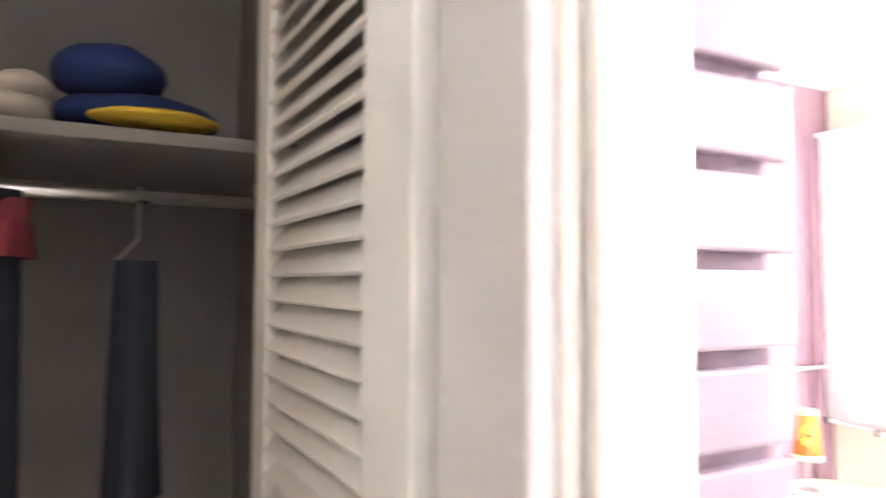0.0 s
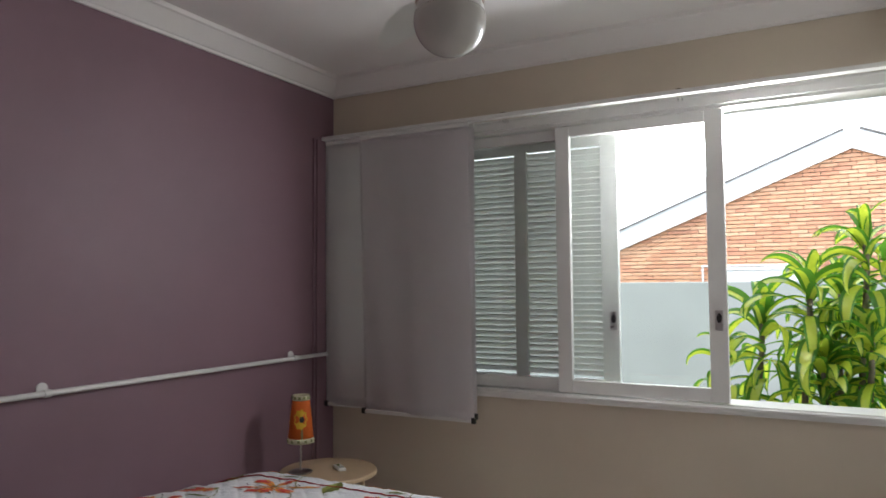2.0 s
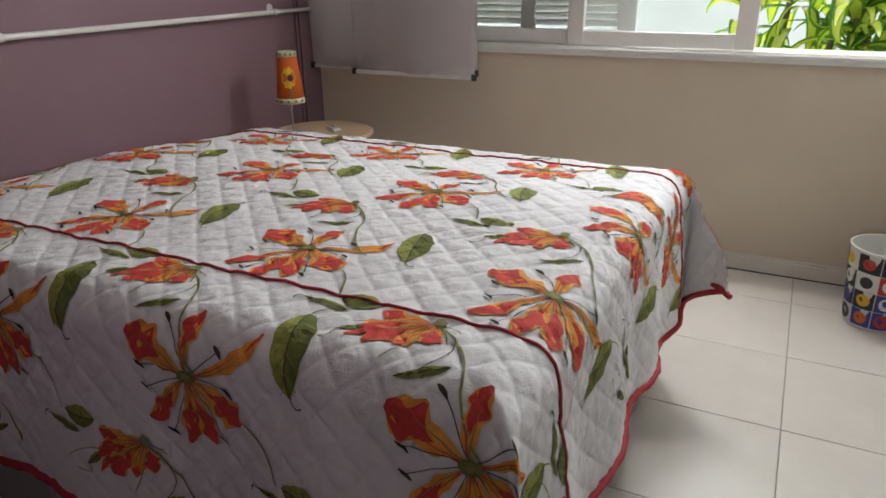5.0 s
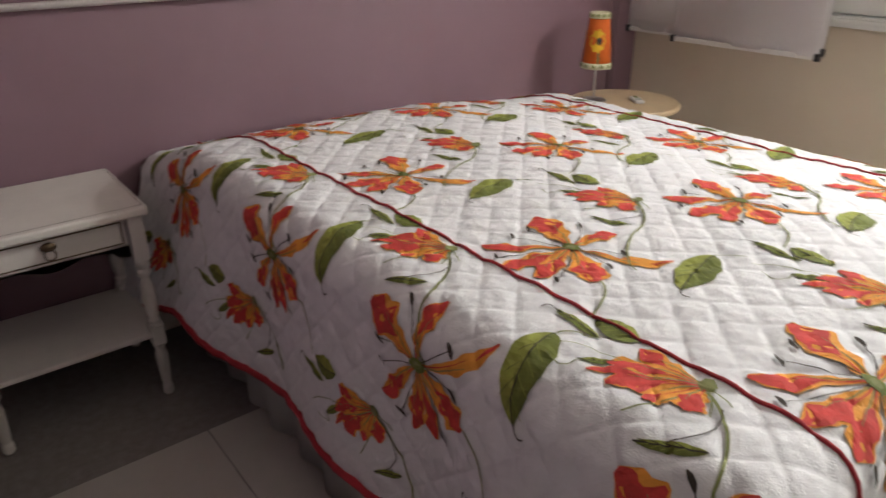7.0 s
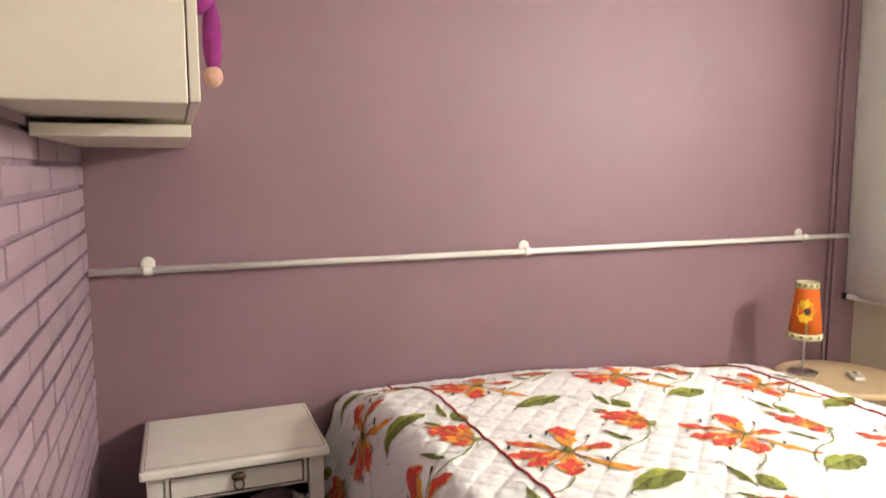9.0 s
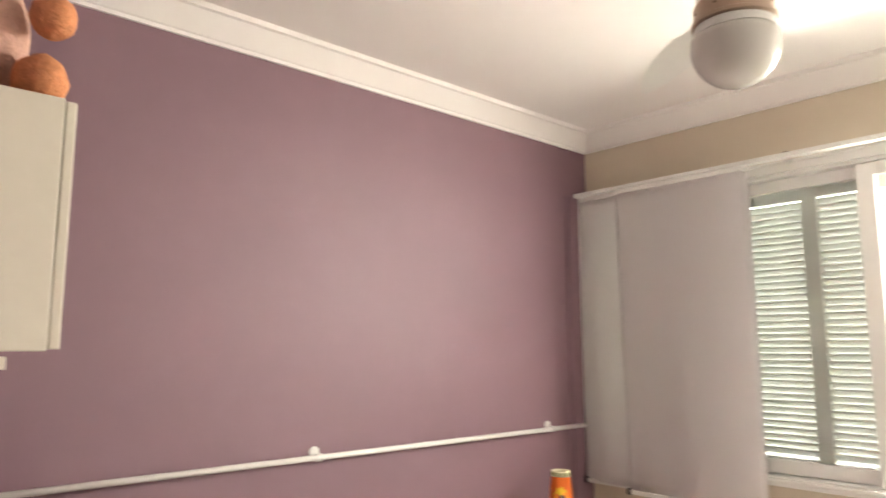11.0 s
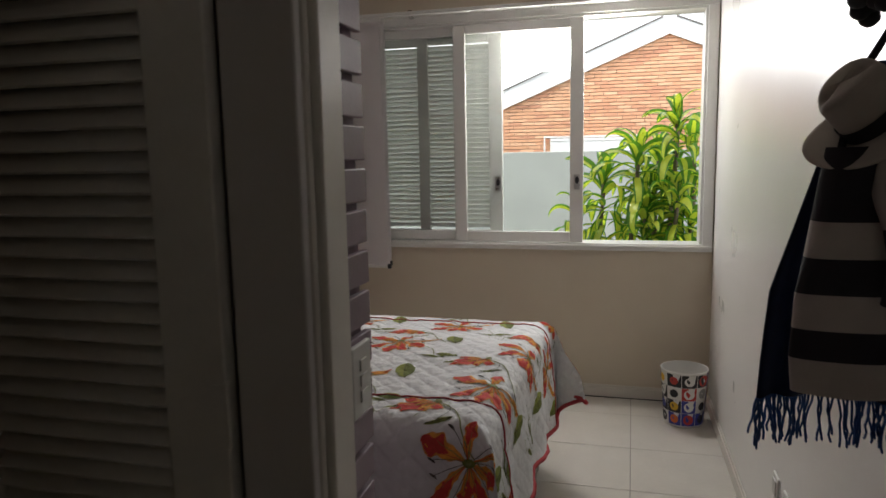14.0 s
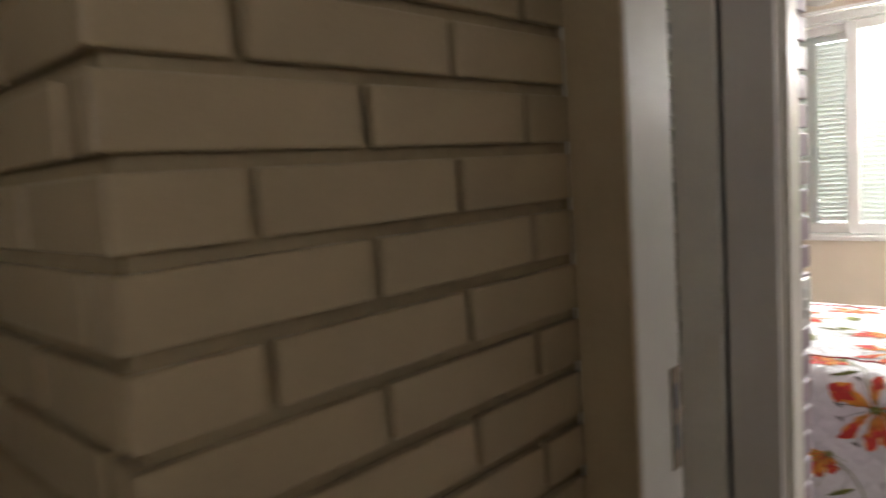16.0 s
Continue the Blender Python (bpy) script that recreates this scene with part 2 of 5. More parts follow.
def lathe(bm, profile, at=(0, 0), segs=24, mi=0, m=None):
    """profile: rows of (radius, z)."""
    rings = []
    for r, z in profile:
        rings.append([bm.verts.new((at[0] + r * math.cos(2 * math.pi * k / segs), at[1] + r * math.sin(2 * math.pi * k / segs), z)) for k in range(segs)])
    for a, b in zip(rings, rings[1:]):
        for k in range(segs):
            f = bm.faces.new((a[k], a[(k + 1) % segs], b[(k + 1) % segs], b[k]))
            f.material_index = mi
    for ring, flip in ((rings[0], True), (rings[-1], False)):
        if (Vector(ring[0].co) - Vector(ring[segs // 2].co)).length > 1e-4:
            f = bm.faces.new(ring[::-1] if flip else ring)
            f.material_index = mi
    vs = [v for ring in rings for v in ring]
    if m is not None:
        bmesh.ops.transform(bm, matrix=m, verts=vs)
    return vs


def tube(bm, pts, radius, segs=10, mi=0, taper=None):
    pts = [Vector(p) for p in pts]
    rings = []
    for i, p in enumerate(pts):
        d = (pts[min(i + 1, len(pts) - 1)] - pts[max(i - 1, 0)]).normalized()
        side = d.orthogonal().normalized() if i == 0 else (side - d * side.dot(d)).normalized()
        up = d.cross(side)
        r = radius if taper is None else radius * taper[i]
        rings.append([bm.verts.new(p + (side * math.cos(2 * math.pi * k / segs) + up * math.sin(2 * math.pi * k / segs)) * r) for k in range(segs)])
    for a, b in zip(rings, rings[1:]):
        for k in range(segs):
            bm.faces.new((a[k], a[(k + 1) % segs], b[(k + 1) % segs], b[k])).material_index = mi
    bm.faces.new(rings[0][::-1]).material_index = mi
    bm.faces.new(rings[-1]).material_index = mi


def sheet(bm, fn, nu, nv, mi=0):
    g = [[bm.verts.new(fn(i / nu, j / nv)) for j in range(nv + 1)] for i in range(nu + 1)]
    for i in range(nu):
        for j in range(nv):
            bm.faces.new((g[i][j], g[i + 1][j], g[i + 1][j + 1], g[i][j + 1])).material_index = mi
    return g


def simple(name, lo, hi, material, label="", bevel=0.0):
    bm = bmesh.new()
    box(bm, lo, hi, bevel)
    return part(name, bm, material, None, label, kind="structure")


# ---- structure ----
CEIL_Z = 2.655
X1 = 2.88
Y0 = -3.153
wall_west = simple("wall_west", (-0.2, -3.256, -0.02), (0.0, 0.2, 2.8), PURPLE, "smooth purple painted accent wall behind the bed")
wall_north = thing("wall_north", (0, 0, 0), "cream painted window wall", kind="structure")
bm = bmesh.new()
for lo, hi in (((0.0, 0.0, -0.02), (X1 + 0.001, 0.2, 0.903)), ((0.0, 0.0, 2.288), (X1 + 0.001, 0.2, 2.8)), ((0.0, 0.0, 0.903), (0.06, 0.2, 2.288)), ((2.81, 0.0, 0.903), (X1 + 0.001, 0.2, 2.288))):
    box(bm, lo, hi)
part("wall_surface", bm, CREAM, wall_north)
wall_east = thing("wall_east", (0, 0, 0), "off-white gloss painted side wall", kind="structure")
bm = bmesh.new()
# unseen opening left in the hall stretch to let in added light
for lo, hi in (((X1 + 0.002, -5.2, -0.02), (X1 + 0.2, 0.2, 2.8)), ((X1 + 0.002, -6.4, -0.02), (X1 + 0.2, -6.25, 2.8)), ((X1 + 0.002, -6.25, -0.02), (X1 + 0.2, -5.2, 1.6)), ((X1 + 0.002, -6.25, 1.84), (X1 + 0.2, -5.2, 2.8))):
    box(bm, lo, hi)
SLANT = 0.0175


def slanted(ob):
    """The side wall and its trim run a degree out of square with the window wall."""
    for v in ob.data.vertices:
        v.co.x -= SLANT * (v.co.y + 1.7)
    return ob


slanted(part("wall_surface", bm, GLOSS, wall_east))
floor = thing("floor", (0, 0, 0), "pale rectangular ceramic floor tiles with thin grey joints", kind="structure")
bm = bmesh.new()
box(bm, (-0.2, -6.6, -0.1), (4.2, 0.2, -0.004))
part("floor_bed", bm, GROUT, floor)
ceiling = simple("ceiling", (-0.2, -6.6, CEIL_Z), (4.2, 0.4, 2.8), CEIL, "plain white ceiling")
# stepped plaster cornice
PROFILE = [(0.0, 0.0), (0.012, 0.0), (0.014, 0.012), (0.022, 0.016), (0.085, 0.078), (0.098, 0.082), (0.102, 0.1), (0.0, 0.1)]


def cornice(name, a, b, inward, ea=1, eb=1):
    bm = bmesh.new()
    a, b, n = Vector(a), Vector(b), Vector(inward)
    along = (b - a).normalized()
    rows = []
    for off, dz in PROFILE:
        rows.append([bm.verts.new(a + n * off + along * off * ea + Vector((0, 0, 2.555 + dz))), bm.verts.new(b + n * off - along * off * eb + Vector((0, 0, 2.555 + dz)))])
    for p, q in zip(rows, rows[1:] + rows[:1]):
        bm.faces.new((p[0], p[1], q[1], q[0]))
    bm.faces.new([r[0] for r in rows])
    bm.faces.new([r[1] for r in rows[::-1]])
    bmesh.ops.recalc_face_normals(bm, faces=bm.faces[:])
    return part(name, bm, CEIL, None, "stepped white plaster cornice", kind="structure")


cornice("trim_cornice", (0.001, Y0, 0), (0.001, -0.001, 0), (1, 0, 0))
cornice("trim_cornice", (0.001, -0.001, 0), (X1, -0.001, 0), (0, -1, 0))
slanted(cornice("trim_cornice", (X1 - 0.001, -0.001, 0), (X1 - 0.001, -3.95, 0), (-1, 0, 0)))
cornice("trim_cornice", (1.999, Y0 + 0.003, 0), (0.001, Y0 + 0.003, 0), (0, 1, 0), 0, 1)


def skirting(name, lo, hi, axis):
    th = 0.012
    bm = bmesh.new()
    (x0, y0), (x1, y1) = lo, hi
    if axis == "y":
        s = 1 if y0 == 0 else -1
        box(bm, (x0, -th, 0.0), (x1, -0.0005, 0.062), 0.002)
        box(bm, (x0, -th * 0.55, 0.0625), (x1, -0.0005, 0.078), 0.002)
    else:
        s = -1 if x0 > 1 else 1
        xa = x0 + s * 0.0005
        box(bm, (xa, y0, 0.0), (xa + s * th, y1, 0.062), 0.002)
        box(bm, (xa, y0, 0.0625), (xa + s * th * 0.55, y1, 0.078), 0.002)
    return part(name, bm, TRIM, None, "low painted skirting board", kind="structure")


# solid black strip drawn for the shaded gap under the skirting
simple("skirting_joint", (0.014, -0.0135, 0.0003), (2.83, -0.0122, 0.006), BLACK)
skirting("baseboard", (0.013, 0), (2.836, 0), "y")
slanted(skirting("baseboard", (X1, -3.95), (X1, -0.02), "x"))
skirting("baseboard", (0.0, -3.135), (0.0, -0.013), "x")
boxes("baseboard", [((0.0135, -3.152, 0.0), (1.97, -3.14, 0.078))], TRIM, None, "low painted skirting board", 0.002, kind="structure")

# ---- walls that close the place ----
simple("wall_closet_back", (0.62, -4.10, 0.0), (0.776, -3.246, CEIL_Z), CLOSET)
simple("wall_closet_south", (0.778, -4.206, 0.0), (2.048, -4.104, CEIL_Z), BEIGE_BRICK)
# plain walls out of view, added to enclose the hall
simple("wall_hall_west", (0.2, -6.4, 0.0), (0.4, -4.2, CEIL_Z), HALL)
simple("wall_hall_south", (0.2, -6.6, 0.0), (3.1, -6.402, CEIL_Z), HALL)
bm = bmesh.new()
box(bm, (0.75, -4.703, 0.0), (2.043, -4.207, CEIL_Z - 0.001))
wall_hall_brick = thing("wall_hall_brick", (0, 0, 0), "beige painted brick wall with recessed joints", kind="structure")
part("mortar", bm, BEIGE_MORTAR, wall_hall_brick)
bm = bmesh.new()
box(bm, (0.001, -3.245, 0.0), (1.997, -3.164, CEIL_Z - 0.001))
wall_purple_brick = thing("wall_purple_brick", (0, 0, 0), "purple painted brick partition wall with recessed joints", kind="structure")
part("mortar", bm, PURPLE_MORTAR, wall_purple_brick)


# ---- window ----
def frame_box(items, name, parent, material=WHITE, bevel=0.003, label=""):
    return boxes(name, items, material, parent, label, bevel)


window_1 = thing("window_1", (0, 0, 0), "white painted wooden sliding window, half open, with louvred shutters behind", kind="structure")
frame_box([((0.06, 0.0, 2.235), (2.81, 0.16, 2.286)), ((0.06, 0.0, 0.904), (2.81, 0.17, 0.935)), ((2.778, 0.002, 0.9355), (2.81, 0.158, 2.2345)), ((0.06, 0.002, 0.9355), (0.1, 0.158, 2.2345))], "window_frame", window_1)
frame_box([((0.02, -0.022, 0.895), (2.849, -0.001, 0.926)), ((2.792, -0.02, 0.9265), (2.847, -0.001, 2.248)), ((0.0, -0.022, 2.2485), (2.849, -0.001, 2.301)), ((0.0, -0.032, 2.285), (2.849, -0.0225, 2.295))], "window_casing", window_1)
frame_box([((0.04, -0.032, 0.914), (2.848, -0.0225, 0.929))], "window_sill", window_1)


def sash(x0, x1, y, z0, z1, lw, rw, th=0.034):
    s = thing("sash", (0, 0, 0))
    s.parent = window_1
    tagged(s, "white painted sliding window sash with one clear pane")
    boxes("stile", [((x0, y, z0), (x0 + lw, y + th, z1))], WHITE, s, bevel=0.003)
    boxes("stile", [((x1 - rw, y, z0), (x1, y + th, z1))], WHITE, s, bevel=0.003)
    boxes("rail", [((x0 + lw + 0.0005, y, z0), (x1 - rw - 0.0005, y + th, z0 + 0.06))], WHITE, s, bevel=0.003)
    boxes("rail", [((x0 + lw + 0.0005, y, z1 - 0.052), (x1 - rw - 0.0005, y + th, z1))], WHITE, s, bevel=0.003)
    p = boxes("pane", [((x0 + lw - 0.002, y + 0.014, z0 + 0.058), (x1 - rw + 0.002, y + 0.018, z1 - 0.05))], GLASS, s, bevel=0)
    p.visible_shadow = False
    return s


sash(0.68, 1.352, 0.046, 0.939, 2.231, 0.07, 0.012)
sash_2 = sash(1.354, 2.126, 0.006, 0.939, 2.231, 0.07, 0.076)


def shutter(x0, x1, y, stiles, z0=0.94, z1=2.215):
    s = thing("shutter", (0, 0, 0))
    s.parent = window_1
    tagged(s, "louvred wooden shutter leaf in worn grey-white paint")
    for a, b in stiles:
        boxes("stile", [((a, y, z0), (b, y + 0.03, z1))], SHUTTER, s, bevel=0.002)
    for (a, b), (c, d) in zip(stiles, stiles[1:]):
        boxes("rail", [((b + 0.0005, y, z0), (c - 0.0005, y + 0.03, z0 + 0.058))], SHUTTER, s, bevel=0.002)
        boxes("rail", [((b + 0.0005, y, z1 - 0.075), (c - 0.0005, y + 0.03, z1))], SHUTTER, s, bevel=0.002)
        slat = None
        z = z0 + 0.085
        while z < z1 - 0.085:
            if slat is None:
                bm = bmesh.new()
                box(bm, (-(c - b) / 2 + 0.001, -0.0195, -0.0028), ((c - b) / 2 - 0.001, 0.0195, 0.0028), 0.001, m=Matrix.Rotation(radians(-46), 4, "X"))
                slat = part("slat", bm, SHUTTER, s)
            else:
                slat = slat.copy()
                scene.collection.objects.link(slat)
            slat.location = ((b + c) / 2, y + 0.015, z)
            z += 0.0295
    return s


shutter(1.10, 1.634, 0.092, [(1.10, 1.166), (1.552, 1.634)])
shutter(0.56, 1.13, 0.126, [(0.56, 0.62), (1.1, 1.13)])
# unseen leaf behind the curtain, added to block the sky from its back
shutter(0.101, 0.6, 0.092, [(0.101, 0.16), (0.54, 0.6)])


def flush_pull(name, x, z, y, parent):
    bm = bmesh.new()
    box(bm, (x - 0.017, y - 0.004, z - 0.045), (x + 0.017, y, z + 0.045), 0.003)
    ob = part(name, bm, STEEL, parent, "small recessed metal window pull")
    # flat black disc drawn for the shade inside the recess
    bm = bmesh.new()
    lathe(bm, [(0.0, -0.001), (0.011, -0.001), (0.011, 0.001), (0.0, 0.001)], segs=16, m=Matrix.Translation((x, y - 0.0045, z + 0.01)) @ Matrix.Rotation(radians(90), 4, "X") @ Matrix.Diagonal((1, 2.0, 1, 1)))
    part("recess", bm, BLACK, ob)
    return ob


flush_pull("handle", 1.606, 1.283, 0.091, window_1)
flush_pull("handle", 2.092, 1.297, 0.0055, window_1)

# ---- panel curtain on its rail ----
panel_track = thing("curtain_track", (0.0, -0.09, 2.293), "white aluminium panel-curtain track on brackets", "curtain rail")
boxes("rail", [((0.012, -0.036, -0.006), (2.848, 0.012, 0.006)), ((0.012, -0.036, 0.0062), (2.848, -0.030, 0.014))], WHITE, panel_track, bevel=0.0015)
for x in (1.12, 1.96, 2.76):
    boxes("bracket", [((x - 0.006, -0.02, 0.0145), (x + 0.006, 0.088, 0.018)), ((x - 0.012, -0.006, 0.0182), (x + 0.012, 0.01, 0.026))], BRONZE, panel_track, bevel=0.001)
    boxes("hook", [((x - 0.01, 0.012, -0.02), (x - 0.006, 0.05, -0.0065)), ((x + 0.008, 0.012, -0.02), (x + 0.012, 0.05, -0.0065))], STEEL, panel_track, bevel=0.001)


def curtain_panel(x0, x1, y, z0, seed, shift):
    c = thing("panel_curtain", (x0, y, z0), "flat white fabric panel curtain with a bottom bar and black caps", "curtain", "panel curtains")
    w, h = x1 - x0, 2.285 - z0

    def fn(u, v):
        a = (1 - v) ** 1.5
        return (u * w + shift * (1 - v), 0.009 * math.sin(u * 9 + seed) * a + 0.006 * math.sin(u * 19 + v * 3 + seed) * (0.4 + 0.6 * a) + 0.012 * a * math.cos(u * 3.3 + seed), v * h)
    bm = bmesh.new()
    sheet(bm, fn, 40, 30)
    bmesh.ops.solidify(bm, geom=bm.faces[:], thickness=0.0012)
    part("fabric", bm, CURTAIN, c, smooth=True)
    boxes("bottom_bar", [((shift + 0.018, -0.009, -0.012), (w + shift - 0.018, 0.006, 0.008))], WHITE, c, bevel=0.002)
    boxes("end_cap", [((shift - 0.004, -0.011, -0.016), (shift + 0.0175, 0.008, 0.014))], BLACK, c, "small black plastic end cap", 0.002)
    boxes("end_cap", [((w + shift - 0.0175, -0.011, -0.016), (w + shift + 0.004, 0.008, 0.014))], BLACK, c, "small black plastic end cap", 0.002)
    boxes("carrier", [((0.0, -0.004, h - 0.022), (w, 0.004, h - 0.001))], WHITE, c, bevel=0.001)
    return c


curtain_panel(0.272, 0.942, -0.122, 0.79, 0.4, 0.022)
curtain_panel(0.012, 0.955, -0.084, 0.803, 2.1, 0.002)


# ---- bed ----
BX, BYN, BYF, TOP = 2.05, -2.435, -0.96, 0.745
R = 0.075


def drape(t, edge, flare):
    """How far out and down the cloth is when t of it has passed the line where the edge begins to round."""
    if t <= 0:
        return 0.0, 0.0
    q = R * math.pi / 2
    if t < q:
        a = t / R
        return R * math.sin(a), R * (1 - math.cos(a))
    return R + (t - q) * flare, R + (t - q) * math.sqrt(1 - flare * flare)


def quilt_point(u, v, lift=0.0):
    """u runs from the headboard wall to the foot, v from the near side to the far side, in metres along the cloth."""
    ox, dx = drape(u - (BX - R), 0, 0.05)
    on, dn = drape((BYN + R) - v, 0, 0.03 + 0.30 * max(0.0, 1.0 - u / 0.95))
    of, df = drape(v - (BYF - R), 0, 0.12)
    x = min(u, BX - R) + ox
    y = max(min(v, BYF - R), BYN + R) - on + of
    dy = max(dn, df)
    down = (dx ** 4 + dy ** 4) ** 0.25
    if dx > 0 and dy > 0:
        k = min(dx, dy)
        x += (0.15 if dn > 0 else 0.35) * k
        y += (-0.12 if dn > 0 else -0.4) * k
        down -= 0.0 if dn > 0 else 0.45 * k
    s = max(0.0, min(1.0, u / 0.55))
    z = TOP - 0.12 * (1 - s * s * (3 - 2 * s)) ** 1.3 - down
    m = max(0.0, min(1.0, (v + 1.75) / 0.7))
    z -= 0.055 * m * m * (3 - 2 * m)
    wave = 0.0
    if dx > 0.1:
        wave = 0.014 * math.sin(v * 16) * min(1, (dx - 0.1) / 0.2)
        x += wave
    if dy > 0.1:
        y += 0.016 * math.sin(u * 11 + 1) * min(1, (dy - 0.1) / 0.2) * (-1 if dn > 0 else 1)
    p = 0.083
    a, b = (u + v) / p, (u - v) / p
    puff = (abs(math.sin(math.pi * a)) * abs(math.sin(math.pi * b))) ** 0.22 * 0.0062
    n = noise.noise(Vector((u * 9, v * 9, 0.3))) * 0.004 + noise.noise(Vector((u * 38, v * 38, 1.3))) * 0.0024 + noise.noise(Vector((u * 95, v * 80, 4.1))) * 0.0011
    h = puff + n + lift
    wx, wy = min(1.0, dx / R) if dx > 0 else 0.0, min(1.0, dy / R) if dy > 0 else 0.0
    nz = max(0.0, 1 - max(wx, wy))
    nv = Vector((wx, -wy if dn > 0 else wy, nz + 0.001)).normalized()
    return Vector((x, y, z)) + nv * h


U0, U1, V0, V1 = 0.02, BX + 0.43, BYN - 0.44, BYF + 0.43
bed = thing("bed", (1.03, -1.70, 0.0), "double bed base and mattress with a white fabric skirt", "bed")
boxes("mattress", [((-1.0, -0.66, 0.34), (0.93, 0.68, 0.60))], SKIRT, bed, "white mattress", 0.04)
boxes("base", [((-1.0, -0.66, 0.06), (0.93, 0.68, 0.338))], SKIRT, bed, "white fabric covered box base", 0.01)
for x in (-0.9, 0.83):
    for y in (-0.6, 0.6):
        bm = bmesh.new()
        lathe(bm, [(0.02, 0.0), (0.028, 0.003), (0.03, 0.059)], (x, y), 14)
        part("leg", bm, BLACK, bed)
bm = bmesh.new()


def skirt(u, v):
    t = u * (1.95 + 1.42)
    w = 0.012 * math.sin(t * 42) + 0.006 * math.sin(t * 17)
    if t < 1.95:
        return (-0.97 + t, -0.70 + w, 0.045 + v * 0.36)
    return (0.98 + w, -0.70 + (t - 1.95), 0.045 + v * 0.36)


sheet(bm, skirt, 260, 4)
bmesh.ops.solidify(bm, geom=bm.faces[:], thickness=0.003)
part("valance", bm, SKIRT, bed, "gathered white fabric valance", smooth=True)

quilt = thing("bedspread", (1.0, -1.68, 0.6), "white quilted bedspread with red and orange lilies and dark red piping", "bedspread")
QO = Vector((1.0, -1.68, 0.6))
bm = bmesh.new()
sheet(bm, lambda a, b: quilt_point(U0 + a * (U1 - U0), V0 + b * (V1 - V0)) - QO, 640, 600)
part("cloth", bm, QUILT, quilt, smooth=True)


def run(name, uv, radius, material):
    bm = bmesh.new()
    tube(bm, [quilt_point(u, v, 0.002) - QO for u, v in uv], radius, 6)
    return part(name, bm, material, quilt, smooth=True)


def line(a, b, n):
    return [(a[0] + (b[0] - a[0]) * i / n, a[1] + (b[1] - a[1]) * i / n) for i in range(n + 1)]


run("piping", line((U0, -2.245), (U1, -2.245), 150), 0.0032, RED_PIPE)
run("piping", line((U0, -1.09), (U1, -1.09), 150), 0.0032, RED_PIPE)
run("hem", line((U0, V0), (U1, V0), 120) + line((U1, V0), (U1, V1), 120) + line((U1, V1), (U0, V1), 120), 0.010, RED_PIPE)


def ribbon(bm, pts, widths, lift, mi, nw=2):
    """A flat printed shape that follows the cloth: a centre line in cloth metres and its half widths."""
    rows = []
    for i, (p, w) in enumerate(zip(pts, widths)):
        a, b = pts[max(i - 1, 0)], pts[min(i + 1, len(pts) - 1)]
        d = Vector((b[0] - a[0], b[1] - a[1]))
        d = d.normalized() if d.length > 0 else Vector((1, 0))
        nrm = Vector((-d.y, d.x))
        rows.append([bm.verts.new(quilt_point(p[0] + nrm.x * w * k / nw, p[1] + nrm.y * w * k / nw, lift + 0.0014) - QO) for k in range(-nw, nw + 1)])
    for a, b in zip(rows, rows[1:]):
        for k in range(2 * nw):
            bm.faces.new((a[k], a[k + 1], b[k + 1], b[k])).material_index = mi


def curve(p0, p1, p2, n):
    return [((1 - t) ** 2 * p0[0] + 2 * t * (1 - t) * p1[0] + t * t * p2[0], (1 - t) ** 2 * p0[1] + 2 * t * (1 - t) * p1[1] + t * t * p2[1]) for t in (i / n for i in range(n + 1))]


rng = random.Random(4)
M_RED, M_OR, M_LEAF, M_STEM, M_DARK, M_LIGHT = range(6)


def band(bm, pts, left, right, lift, mi):
    """A printed shape with its own half width on either side of the centre line."""
    rows = []
    for i, (p, wl, wr) in enumerate(zip(pts, left, right)):
        a, b = pts[max(i - 1, 0)], pts[min(i + 1, len(pts) - 1)]
        d = Vector((b[0] - a[0], b[1] - a[1])).normalized()
        offs = (-wr, -wr * 0.5, (wl - wr) * 0.25, wl * 0.5, wl)
        rows.append([bm.verts.new(quilt_point(p[0] - d.y * o, p[1] + d.x * o, lift + 0.0014) - QO) for o in offs])
    for a, b in zip(rows, rows[1:]):
        for k in range(4):
            bm.faces.new((a[k], a[k + 1], b[k + 1], b[k])).material_index = mi


